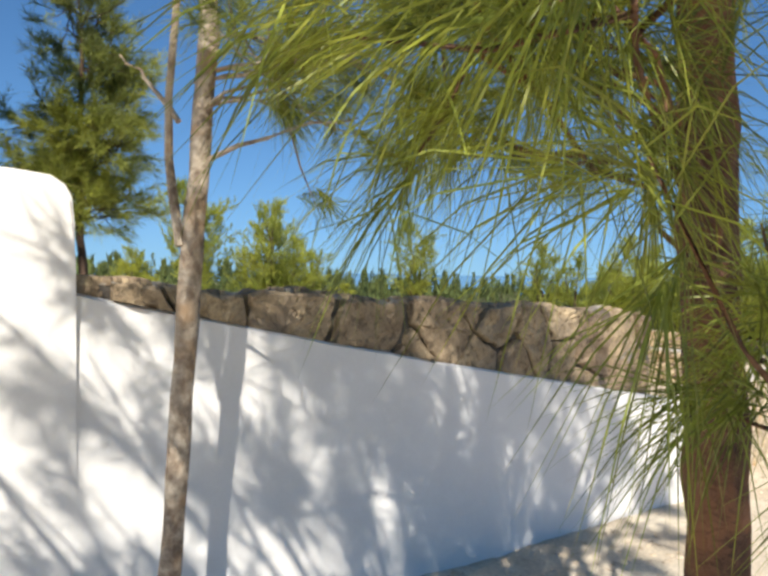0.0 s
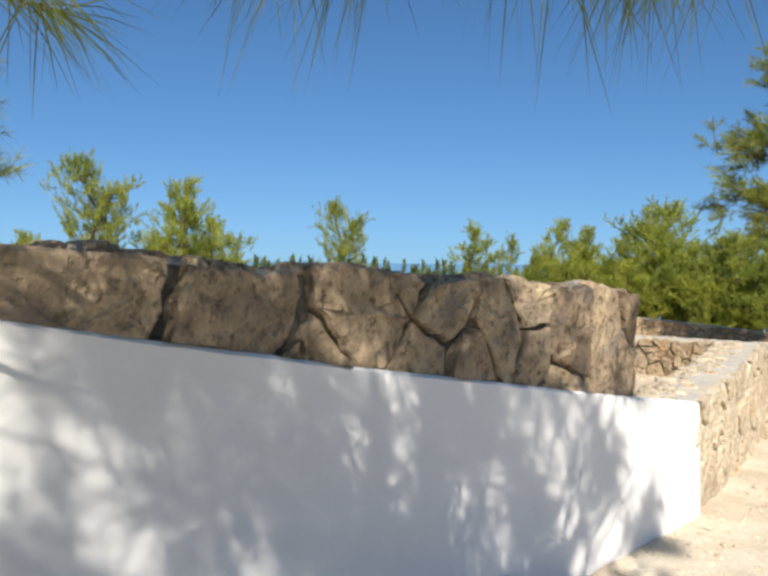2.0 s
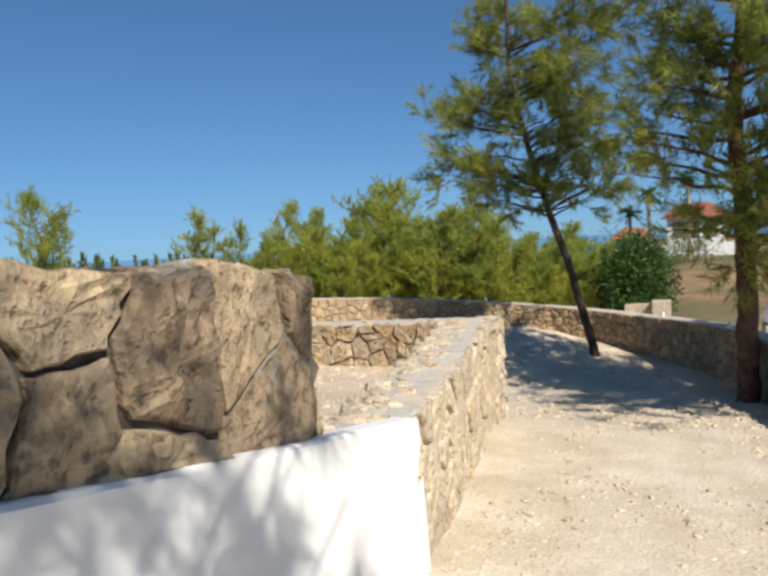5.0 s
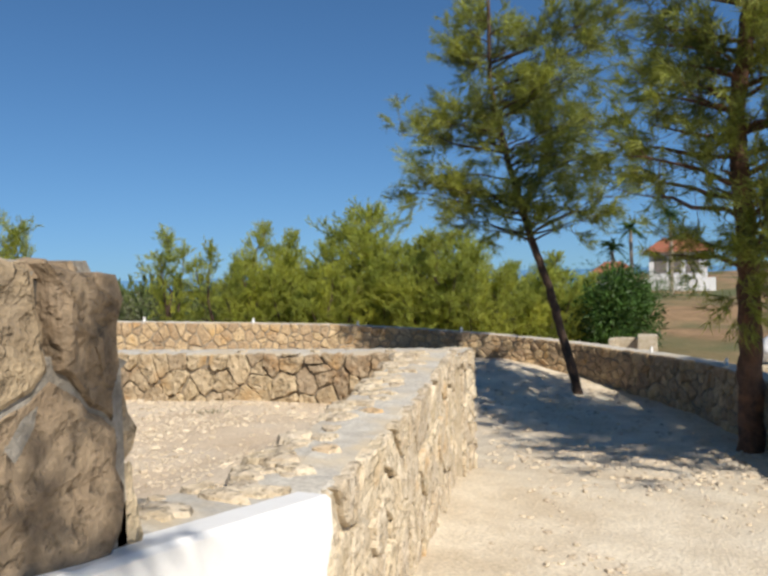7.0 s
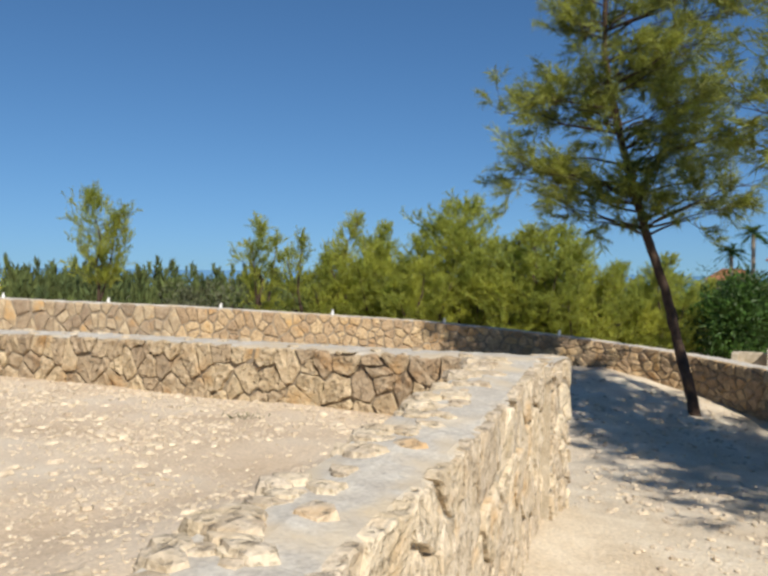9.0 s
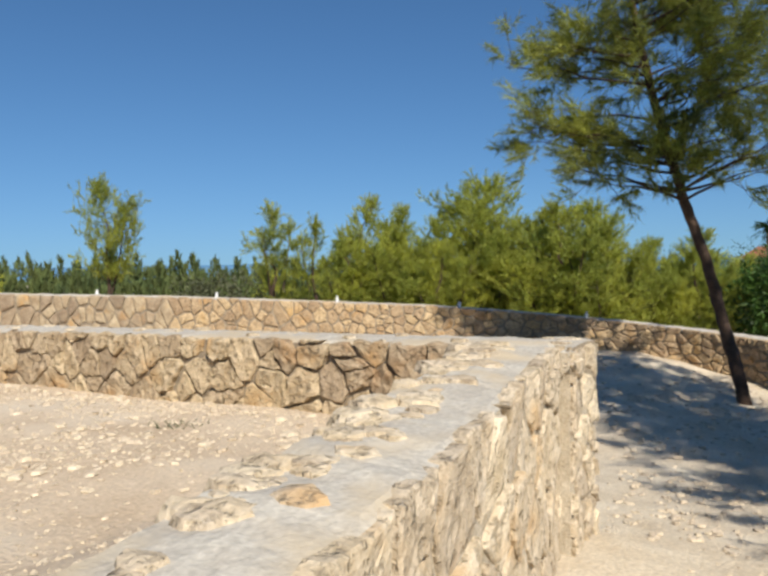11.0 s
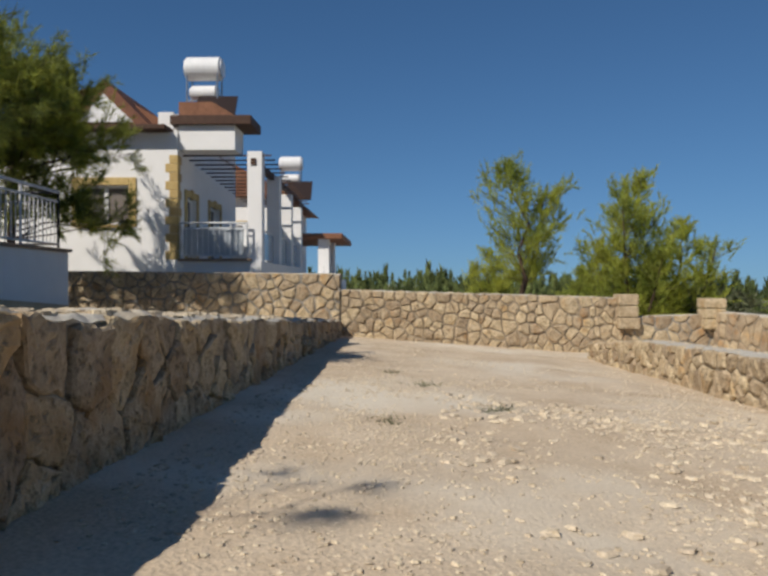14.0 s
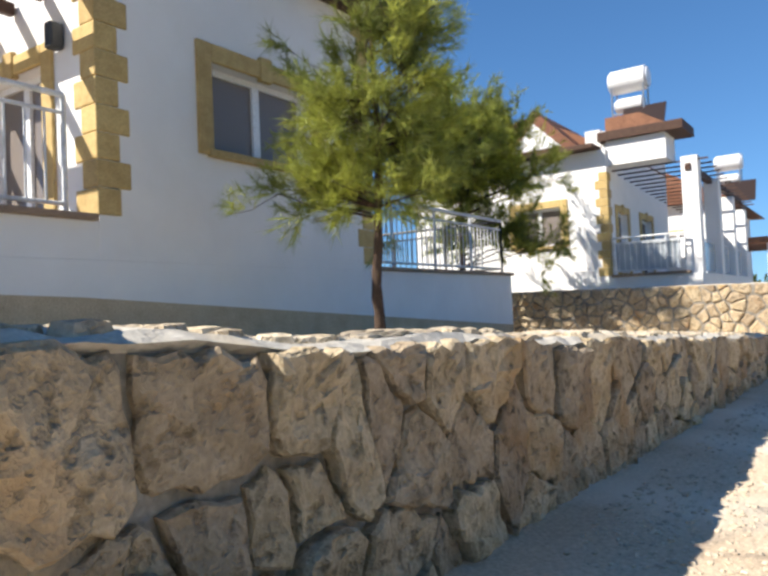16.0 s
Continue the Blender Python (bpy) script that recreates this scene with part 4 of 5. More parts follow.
def needle_mesh(name, bases, dirs, lens, width, mat, parent, droop=0.0, bent=False):
    """Thin blades, one for each base, direction and length."""
    n = len(bases)
    side = unit(np.cross(dirs, np.random.default_rng(n).normal(size=(n, 3))))
    w = np.asarray(width).reshape(-1, 1) * side
    down = np.array([0, 0, -1.0])
    tip = bases + dirs * lens[:, None] + down * (droop * lens[:, None])
    if bent:
        mid = bases + dirs * (lens[:, None] * 0.55) + down * (droop * 0.25 * lens[:, None])
        v = np.stack([bases - w, bases + w, mid - w * 0.9, mid + w * 0.9, tip], 1).reshape(-1, 3)
        f = (np.arange(n)[:, None, None] * 5 + np.array([[0, 1, 3], [0, 3, 2], [2, 3, 4]])[None]).reshape(-1, 3)
    else:
        v = np.stack([bases - w, bases + w, tip], 1).reshape(-1, 3)
        f = np.arange(3 * n).reshape(-1, 3)
    me = bpy.data.meshes.new(name)
    me.vertices.add(len(v))
    me.vertices.foreach_set("co", v.astype(np.float32).ravel())
    me.loops.add(f.size)
    me.loops.foreach_set("vertex_index", f.astype(np.int32).ravel())
    me.polygons.add(len(f))
    me.polygons.foreach_set("loop_start", np.arange(0, f.size, 3, dtype=np.int32))
    me.update(calc_edges=True)
    me.materials.append(mat)
    ob = new(name, me)
    ob.parent = parent
    return ob


def limb(bm, points, r0, r1, sides=8, seed=0, knobbly=0.06):
    """A tapered, slightly knobbly tube through points."""
    rng = random.Random(seed)
    rings = []
    pts = [Vector(p) for p in points]
    n = len(pts)
    for i, p in enumerate(pts):
        d = (pts[min(i + 1, n - 1)] - pts[max(i - 1, 0)]).normalized()
        u = d.orthogonal().normalized()
        w = d.cross(u)
        r = r0 + (r1 - r0) * i / (n - 1)
        rings.append([bm.verts.new(p + (u * math.cos(a) + w * math.sin(a)) * r * (1 + rng.uniform(-knobbly, knobbly))) for a in [2 * math.pi * k / sides for k in range(sides)]])
    for a, b in zip(rings, rings[1:]):
        for k in range(sides):
            bm.faces.new((a[k], a[(k + 1) % sides], b[(k + 1) % sides], b[k]))
    bm.faces.new(rings[0][::-1])
    bm.faces.new(rings[-1])


def curve_points(a, b, sag, n, rng, wob):
    a, b = Vector(a), Vector(b)
    l = (b - a).length
    return [a.lerp(b, k / n) + Vector((rng.uniform(-wob, wob), rng.uniform(-wob, wob), rng.uniform(-wob, wob) * 0.6 + sag * 4 * (k / n) * (1 - k / n))) * l * (0 if k in (0, n) else 1) for k in range(n + 1)]


def pine(name, label, base, trunk_pts, r0, r1, bark, leaf, crown, seed, tufts, needles, length, width, droop=0.3, bent=False, branches=14, start=0.35, clump=0.3, spread=0.9, group="", sides=10, hang=0.15):
    """A pine: trunk through trunk_pts (from its base), branches out to the lobes of its crown, tufts of needles along them.
    crown: lobes (x, y, z, rx, ry, rz) from the base."""
    rng = random.Random(seed)
    nr = np.random.default_rng(seed)
    tree = thing(name, label, "pine tree", group)
    tree.location = base
    bm = bmesh.new()
    pts = []
    for a, b in zip(trunk_pts, trunk_pts[1:]):
        a, b = Vector(a), Vector(b)
        k = max(2, round((b - a).length / 0.12))
        pts += [a.lerp(b, i / k) + Vector((rng.uniform(-1, 1), rng.uniform(-1, 1), 0)) * r0 * 0.10 for i in range(k)]
    pts.append(Vector(trunk_pts[-1]))
    limb(bm, pts, r0, r1, sides, seed, 0.09 if r0 > 0.05 else 0.17)
    volume = [l[3] * l[4] * l[5] for l in crown]
    tips, ends = [], []
    for l, v in zip(crown, volume):
        n = max(2, round(branches * v / sum(volume)))
        for _ in range(n):
            d = unit(nr.normal(size=(1, 3)))[0] * nr.random() ** 0.33 * spread
            ends.append(Vector((l[0] + d[0] * l[3], l[1] + d[1] * l[4], l[2] + d[2] * l[5])))
    top = len(pts) - 1
    low = int(top * start)
    for e in ends:
        j = min(range(low, top + 1), key=lambda i: (pts[i] - e).length + 0.6 * max(0, pts[i].z - e.z + 0.25 * (pts[i].xy - e.xy).length))
        line = curve_points(pts[j], e, rng.uniform(-0.02, 0.06), 5, rng, 0.05)
        limb(bm, line, min(0.007 if bent else 0.05, max(0.006, r1 * 0.9 * (1 - 0.5 * j / top))), 0.004, 5, seed)
        tips.append(line)
    # twigs, each ending in a cluster of tufts
    cluster = 3 if bent else 6
    per = max(1, round(tufts / cluster / max(1, len(tips))))
    B, D = [], []
    for line in tips:
        out = (line[-1] - line[0]).normalized()
        for _ in range(per):
            s = rng.uniform(0.4, 1.0) ** 0.7 * 5
            i = min(4, int(s))
            p = line[i].lerp(line[i + 1], s - i)
            off = (Vector(nr.normal(size=3)) + out * 0.7 + Vector((0, 0, 0.35))) * clump * (0.5 + 0.8 * (s / 5))
            end = p + off
            limb(bm, [p, p.lerp(end, 0.55) - Vector((0, 0, 0.08 * off.length)), end], 0.006, 0.002, 3, seed)
            axis = (out * 0.4 + off.normalized() * 0.8 + Vector((0, 0, 0.3))).normalized()
            for _ in range(cluster):
                B.append(p.lerp(end, rng.uniform(0.5, 1.05)) + Vector(nr.normal(size=3)) * 0.03)
                D.append((axis + Vector(nr.normal(size=3)) * 0.42).normalized())
    part("trunk", bm, bark, tree, smooth=True)
    B, D = np.array(B), np.array(D)
    k = len(B)
    nb = np.repeat(B, needles, 0)
    nd = np.repeat(D, needles, 0)
    along_twig = nr.random((k * needles, 1)) * length * (0.5 if bent else 1.5)
    dirs = unit(nd * 0.85 + nr.normal(size=(k * needles, 3)) * 0.5 + np.array([0, 0, -hang]))
    ls = length * nr.uniform(0.65, 1.15, k * needles)
    needle_mesh("crown", nb + nd * (along_twig - 0.2 * length), dirs, ls, width, leaf, tree, droop, bent)
    return tree


# the slender tree beside the white wall
pine("pine_tree", "slender pine with a grey flaking trunk beside the white wall", (-2.13, 1.08, 0.1),
     [(0.03, -0.06, -0.3), (0.02, -0.05, 0.4), (0.0, -0.01, 1.0), (0.02, 0.01, 1.5), (0.05, 0.06, 2.3), (0.0, 0.0, 3.4), (0.1, -0.2, 4.4)], 0.043, 0.024, BARK_GREY, NEEDLE_NEAR,
     [(0.75, 0.55, 2.75, 0.5, 0.5, 0.4), (0.3, 0.1, 3.5, 0.9, 0.9, 0.7), (-0.2, 0.7, 3.0, 0.5, 0.5, 0.4), (0.30, 0.25, 2.12, 0.12, 0.12, 0.06), (0.48, 0.40, 2.22, 0.16, 0.16, 0.08), (0.2, 0.3, 2.3, 0.16, 0.16, 0.08)], 101, 340, 46, 0.15, 0.0011, 0.2, True, 14, 0.45, 0.16, hang=0.35)
bm = bmesh.new()
limb(bm, [(-2.115, 1.06, 1.72), (-2.145, 1.05, 1.86), (-2.165, 1.04, 2.0), (-2.15, 1.03, 2.2), (-2.10, 1.04, 2.6)], 0.017, 0.012, 7, 3)
for k, (a, b) in enumerate((((-2.11, 1.1, 1.98), (-1.66, 1.42, 2.12)), ((-2.11, 1.1, 2.25), (-1.55, 1.62, 2.30)), ((-2.12, 1.05, 2.12), (-2.28, 0.92, 2.34)))):
    limb(bm, curve_points(a, b, 0.05, 7, random.Random(k), 0.04), 0.010, 0.003, 6, 4 + k)
tagged(part("dead_branch", bm, BARK_GREY), "bare grey side stems twisted against the slender trunk", "branch")

# the stout pine at the start of the path
pine("pine_tree", "stout pine with a reddish furrowed trunk and long drooping needles", (-0.66, 1.72, 0.0),
     [(0.02, 0.03, -0.3), (0.01, 0.02, 0.5), (-0.02, 0.0, 1.3), (-0.05, -0.03, 2.0), (-0.05, -0.08, 3.0), (0.1, -0.2, 4.4)], 0.08, 0.05, BARK, NEEDLE_NEAR,
     [(0.22, -0.98, 2.02, 0.16, 0.14, 0.08), (-0.12, -0.80, 2.10, 0.18, 0.16, 0.08), (-1.18, 0.22, 2.14, 0.12, 0.12, 0.05), (-0.66, 0.56, 2.17, 0.12, 0.12, 0.05), (-0.7, -0.3, 2.55, 0.35, 0.35, 0.12), (-0.2, 0.3, 3.1, 1.0, 0.9, 0.45), (0.3, -1.1, 3.0, 1.3, 1.0, 0.5), (0.16, -0.9, 1.98, 0.2, 0.16, 0.09), (0.42, -0.62, 1.45, 0.08, 0.08, 0.05), (-0.55, -0.45, 2.35, 0.3, 0.25, 0.12), (-0.9, 1.6, 4.2, 0.45, 0.45, 0.25)], 202, 880, 40, 0.22, 0.0013, 0.34, True, 56, 0.42, 0.10, sides=14, hang=0.4)

# the young pines in the house garden
pine("pine_tree", "young pine with a thin crooked trunk in the house garden", (-7.6, 2.5, 0.9),
     [(0.0, 0.0, -0.2), (0.1, 0.02, 0.5), (0.0, 0.0, 1.0), (-0.05, 0.0, 1.8), (0.0, 0.0, 3.0)], 0.055, 0.02, BARK_DARK, NEEDLE,
     [(0.3, -0.5, 1.45, 0.45, 0.45, 0.35), (-0.1, 0.1, 1.5, 0.6, 0.6, 0.4), (0.0, 0.0, 2.1, 0.6, 0.6, 0.45), (-0.15, 0.2, 2.7, 0.45, 0.45, 0.4), (-0.1, 0.15, 3.3, 0.4, 0.4, 0.5)], 303, 1900, 30, 0.15, 0.0036, 0.05, False, 60, 0.42, 0.17, hang=0.0)
pine("pine_tree", "sunlit yellow-green pine beside the corner of the house terrace", (-15.25, -0.8, 0.45),
     [(0.0, 0.0, -0.2), (0.02, 0.02, 0.8), (-0.02, 0.0, 1.8), (0.0, 0.05, 3.2), (0.05, 0.0, 4.6)], 0.09, 0.03, BARK_DARK, NEEDLE,
     [(0.0, 0.3, 2.3, 0.8, 0.8, 0.45), (-0.1, 1.5, 2.1, 0.6, 0.6, 0.35), (0.2, 2.1, 1.9, 0.5, 0.5, 0.3), (0.2, -0.2, 3.2, 0.9, 0.9, 0.55), (0.0, 0.9, 3.3, 0.9, 0.9, 0.5), (0.0, 1.5, 4.0, 0.5, 0.55, 0.45), (0.1, 0.4, 4.5, 0.8, 0.7, 0.55), (0.0, 2.0, 3.0, 0.45, 0.45, 0.3), (1.8, 0.2, 3.9, 0.8, 0.8, 0.5), (1.6, 1.0, 3.5, 0.8, 0.8, 0.5), (2.2, 0.6, 4.2, 0.7, 0.7, 0.4)], 313, 4200, 24, 0.16, 0.0062, 0.05, False, 80, 0.35, 0.22, hang=0.0)

# the leaning pine on the lower path
pine("pine_tree", "leaning pine with a thin dark trunk on the dusty path", (-2.75, 15.6, -0.82),
     [(0.0, 0.0, -0.2), (-0.15, 0.0, 0.5), (-0.5, 0.1, 1.8), (-0.75, 0.1, 2.55), (-1.1, 0.1, 3.8), (-1.4, 0.1, 5.2), (-1.4, 0.1, 6.6)], 0.08, 0.03, BARK_DARK, NEEDLE,
     [(-2.7, 0.0, 4.5, 0.55, 0.7, 0.4), (-2.4, 0.1, 3.5, 0.8, 0.8, 0.5), (-1.4, 0.0, 4.5, 0.9, 0.9, 0.6), (-1.5, 0.2, 6.0, 0.8, 0.8, 0.7), (-0.5, 0.1, 5.2, 0.9, 0.9, 0.5), (-0.1, 0.0, 4.1, 0.9, 0.9, 0.5), (-0.7, 0.2, 3.2, 0.9, 0.9, 0.4), (0.3, 0.0, 3.1, 0.6, 0.7, 0.4), (-1.6, 0.0, 3.0, 0.7, 0.7, 0.35), (0.3, 0.2, 5.9, 0.7, 0.7, 0.5)], 404, 3600, 22, 0.15, 0.0055, 0.05, False, 100, 0.4, 0.20)

# the large pine by the boundary wall
pine("pine_tree", "tall pine with a reddish trunk close to the boundary wall", (-0.68, 12.42, -0.8),
     [(0.0, 0.0, -0.2), (0.02, 0.0, 1.0), (0.0, 0.0, 2.2), (-0.1, 0.0, 3.6), (0.1, 0.0, 5.2), (0.2, 0.0, 7.0)], 0.14, 0.05, BARK, NEEDLE,
     [(-0.3, -0.3, 2.6, 0.8, 0.8, 0.6), (0.6, -0.2, 2.2, 0.9, 0.9, 0.7), (-0.9, 0.0, 4.1, 1.1, 1.1, 0.8), (0.8, 0.0, 3.8, 1.2, 1.2, 0.9), (0.0, 0.0, 5.4, 1.5, 1.4, 0.9), (-1.5, 0.0, 5.6, 0.9, 0.9, 0.6), (0.5, 0.0, 6.9, 1.3, 1.3, 0.9), (1.6, 0.0, 5.0, 1.0, 1.2, 0.8), (-0.6, 0.0, 2.1, 0.55, 0.6, 0.4), (0.2, -0.2, 1.75, 0.55, 0.6, 0.35), (-1.0, 0.0, 3.3, 0.8, 0.8, 0.5)], 505, 4800, 22, 0.15, 0.0055, 0.05, False, 110, 0.32, 0.22)

# unseen pine added behind the first steps, to shade the wall and path's start
pine("pine_tree", "broad pine out of view, added to shade the white wall", (1.3, -0.3, 0.2),
     [(0, 0, -0.2), (0.05, 0, 1.4), (-0.1, 0.1, 3.0), (-0.4, 0.3, 5.0)], 0.11, 0.04, BARK, NEEDLE,
     [(-2.1, -1.1, 2.9, 0.8, 0.8, 0.4), (-2.0, -0.1, 3.1, 0.8, 0.8, 0.45), (-2.3, -0.7, 2.8, 0.8, 0.6, 0.4), (-2.1, -1.7, 3.0, 0.8, 0.6, 0.4), (-1.9, 1.0, 3.2, 0.7, 0.5, 0.4), (-1.9, 1.9, 3.1, 0.7, 0.7, 0.45), (-1.9, 2.8, 3.0, 0.7, 0.6, 0.4), (-1.3, 3.1, 3.5, 0.7, 0.5, 0.5), (-1.9, 3.5, 3.0, 0.6, 0.5, 0.4), (-2.0, 2.4, 3.5, 0.6, 0.6, 0.4), (-1.0, -1.5, 3.3, 1.0, 1.0, 0.5), (-0.8, 1.9, 4.0, 1.0, 1.0, 0.5)], 606, 760, 46, 0.17, 0.0042, 0.2, False, 105, 0.35, 0.12, hang=0.6)
# another unseen pine, added to throw shade on the lower path
pine("pine_tree", "spreading pine out of view outside the boundary wall's curve, added for its shade", (2.1, 10.3, -0.6),
     [(0, 0, -0.2), (0.05, 0, 1.6), (-0.2, 0.0, 3.4), (-0.1, 0.1, 6.0)], 0.15, 0.05, BARK, NEEDLE,
     [(-0.9, -0.9, 3.3, 1.1, 1.1, 0.5), (-0.9, 0.7, 3.4, 1.1, 1.1, 0.5), (-0.6, -1.9, 3.8, 1.0, 1.0, 0.5), (0.2, 0.0, 4.4, 1.4, 1.4, 0.7), (-0.4, 1.5, 4.2, 1.1, 1.1, 0.6), (-0.3, -0.5, 5.2, 1.2, 1.2, 0.7)], 707, 2600, 22, 0.17, 0.0055, 0.1, False, 90, 0.35, 0.2)


def young_pine(label, seed, width, height, clear, leaders, shoots, oval=False, leaf=NEEDLE_FAR):
    """A young pine: one or more leaders, upswept branches and brush-like shoots at their outer ends.
    leaders: (x, y, share of the height at its tip, share of the height where it parts from the stem)."""
    rng = random.Random(seed)
    nr = np.random.default_rng(seed)
    tree = thing("pine_tree", label, "pine tree", "young pines beyond the wall")
    bm = bmesh.new()
    r0 = 0.035 * height ** 0.7
    stem = [Vector((rng.uniform(-0.06, 0.06) * k, rng.uniform(-0.06, 0.06) * k, -0.2 + (height * 0.97 + 0.2) * k / 7)) for k in range(8)]
    limb(bm, stem, r0, 0.012, 7, seed)
    stems = [(stem, 1.0)]
    for x, y, tip, part_at in leaders:
        j = max(1, int(part_at * 7))
        a, e = stem[j], Vector((x, y, height * tip))
        line = [a.lerp(e, k / 6) + Vector((0, 0, -0.30 * math.sin(math.pi * k / 6))) for k in range(7)]
        limb(bm, line, r0 * 0.55, 0.01, 6, seed + j)
        stems.append((line, 0.62))
    B, D = [], []
    total = sum(w for _, w in stems)
    for line, w in stems:
        n = round(shoots / 13 * w / total)
        for k in range(n):
            f = (k + rng.random()) / n
            s = f * (len(line) - 1)
            i = min(len(line) - 2, int(s))
            p = line[i].lerp(line[i + 1], s - i)
            if p.z < clear:
                continue
            g = (p.z - clear) / (height - clear)
            wide = max(0.08, math.sin(math.pi * (0.27 + 0.70 * g))) ** 0.9 if oval else max(0.07, (1 - g) ** 0.85) * min(1, 0.6 + 1.6 * g)
            reach = width / 2 * wide * (0.62 if w < 1 else 1.0) * rng.uniform(0.35, 1.12)
            az = k * 2.4 + rng.uniform(-0.5, 0.5)
            rise = rng.uniform(0.1, 0.5) + 0.45 * g * (0.6 if oval else 1)
            out = Vector((math.cos(az), math.sin(az), rise)).normalized()
            end = p + Vector((math.cos(az), math.sin(az), rise)) * reach
            mid = p.lerp(end, 0.5) - Vector((0, 0, 0.1 * reach))
            limb(bm, [p, mid, end], 0.010, 0.003, 3, seed + k)
            for _ in range(13):
                q = rng.uniform(0.35, 1.0)
                c = p.lerp(mid, q * 2) if q < 0.5 else mid.lerp(end, q * 2 - 1)
                B.append(c + Vector(nr.normal(size=3)) * (0.035 + 0.055 * q))
                D.append((out * 0.55 + Vector((0, 0, 0.55)) + Vector(nr.normal(size=3)) * 0.42).normalized())
        for _ in range(16):
            B.append(line[-1] - (line[-1] - line[-2]) * rng.random() * 0.8)
            D.append((Vector((0, 0, 1)) + Vector(nr.normal(size=3)) * 0.4).normalized())
    part("trunk", bm, BARK_DARK, tree, smooth=True)
    per = 24
    nb, nd = np.repeat(np.array(B), per, 0), np.repeat(np.array(D), per, 0)
    m = len(nb)
    dirs = unit(nd * 0.8 + nr.normal(size=(m, 3)) * 0.42)
    needle_mesh("crown", nb + nd * nr.random((m, 1)) * 0.30, dirs, nr.uniform(0.09, 0.17, m), 0.0085, leaf, tree)
    return tree


KINDS = [young_pine("young yellow-green pine beyond the boundary wall", 71, 3.0, 4.0, 0.3, [(0.7, 0.3, 0.80, 0.2), (-0.6, 0.2, 0.72, 0.15), (0.1, -0.7, 0.66, 0.15)], 1350),
         young_pine("broad yellow-green pine beyond the boundary wall", 72, 3.6, 3.8, 0.25, [(0.9, 0.2, 0.78, 0.15), (-0.9, -0.3, 0.82, 0.2), (0.2, 0.9, 0.62, 0.1), (-0.2, -0.9, 0.6, 0.1)], 1600),
         young_pine("open-crowned young pine beyond the boundary wall", 73, 2.6, 4.0, 0.6, [(0.85, 0.4, 0.80, 0.2), (-0.9, -0.2, 0.86, 0.15)], 560),
         young_pine("young pine with an oval crown on a bare stem", 74, 2.7, 4.2, 1.5, [(0.5, 0.5, 0.80, 0.4)], 1300, True)]


def plant(kind, x, y, top, wide=1.0, turn=0.0, src=KINDS, ground=None):
    z = low_ground(x, y) if ground is None else ground
    ob = src[kind]
    native = (4.4, 4.2, 4.4, 4.6)[kind] if src is KINDS else 1.0
    s = (top - z) / native
    t = copy_thing(ob, pose(x, y, z, 0, 0, turn))
    t.scale = (s * wide, s * wide, s)
    return t


TREES = [
    (3, -24.0, 22.7, 4.45, 0.72),
    (3, -18.9, 9.2, 4.35, 0.85),
    (1, -18.7, 11.7, 4.05, 0.90),
    (1, -19.3, 13.1, 3.00, 1.00),
    (2, -18.9, 26.0, 3.40, 1.10),
    (2, -17.1, 26.2, 2.80, 1.00),
    (0, -15.1, 26.3, 3.50, 0.80),
    (0, -14.6, 27.8, 3.25, 0.90),
    (1, -12.8, 27.1, 2.70, 1.00),
    (3, -12.7, 29.9, 4.35, 1.20),
    (1, -8.1, 25.3, 2.80, 1.10),
    (1, -7.0, 25.6, 2.30, 1.10),
    (0, -6.0, 26.8, 1.70, 1.20),
    (1, -10.7, 28.6, 2.60, 1.00),
    (0, -14.9, 24.7, 1.90, 1.10),
    (3, -11.6, 27.5, 3.30, 1.00),
    (0, -9.4, 27.2, 2.70, 1.20),
    (1, -13.8, 26.0, 2.40, 1.10),
    (0, -10.2, 26.2, 2.10, 1.20),
    (3, -8.6, 28.2, 3.00, 1.20),
    (0, -7.6, 27.4, 2.50, 1.10),
    (1, -5.0, 27.6, 1.50, 1.20),
    (0, -5.4, 31.5, 2.10, 1.10),
    (1, -4.2, 33.0, 1.20, 1.20),
    (1, -11.8, 25.4, 1.80, 1.20),
    (2, -16.2, 27.4, 2.20, 1.20),
    (1, -22.6, 9.0, 2.40, 1.00),
    (0, -24.5, 12.0, 1.90, 1.10),
    (0, -21.5, 16.8, 1.20, 1.40),
    (2, -27.0, 13.0, 2.20, 1.20),
 ]
for i, (kind, x, y, top, wide) in enumerate(TREES):
    plant(kind, x, y, top, wide, turn=i * 67)
for ob in KINDS:
    for o in list(ob.children_recursive) + [ob]:
        bpy.data.objects.remove(o)


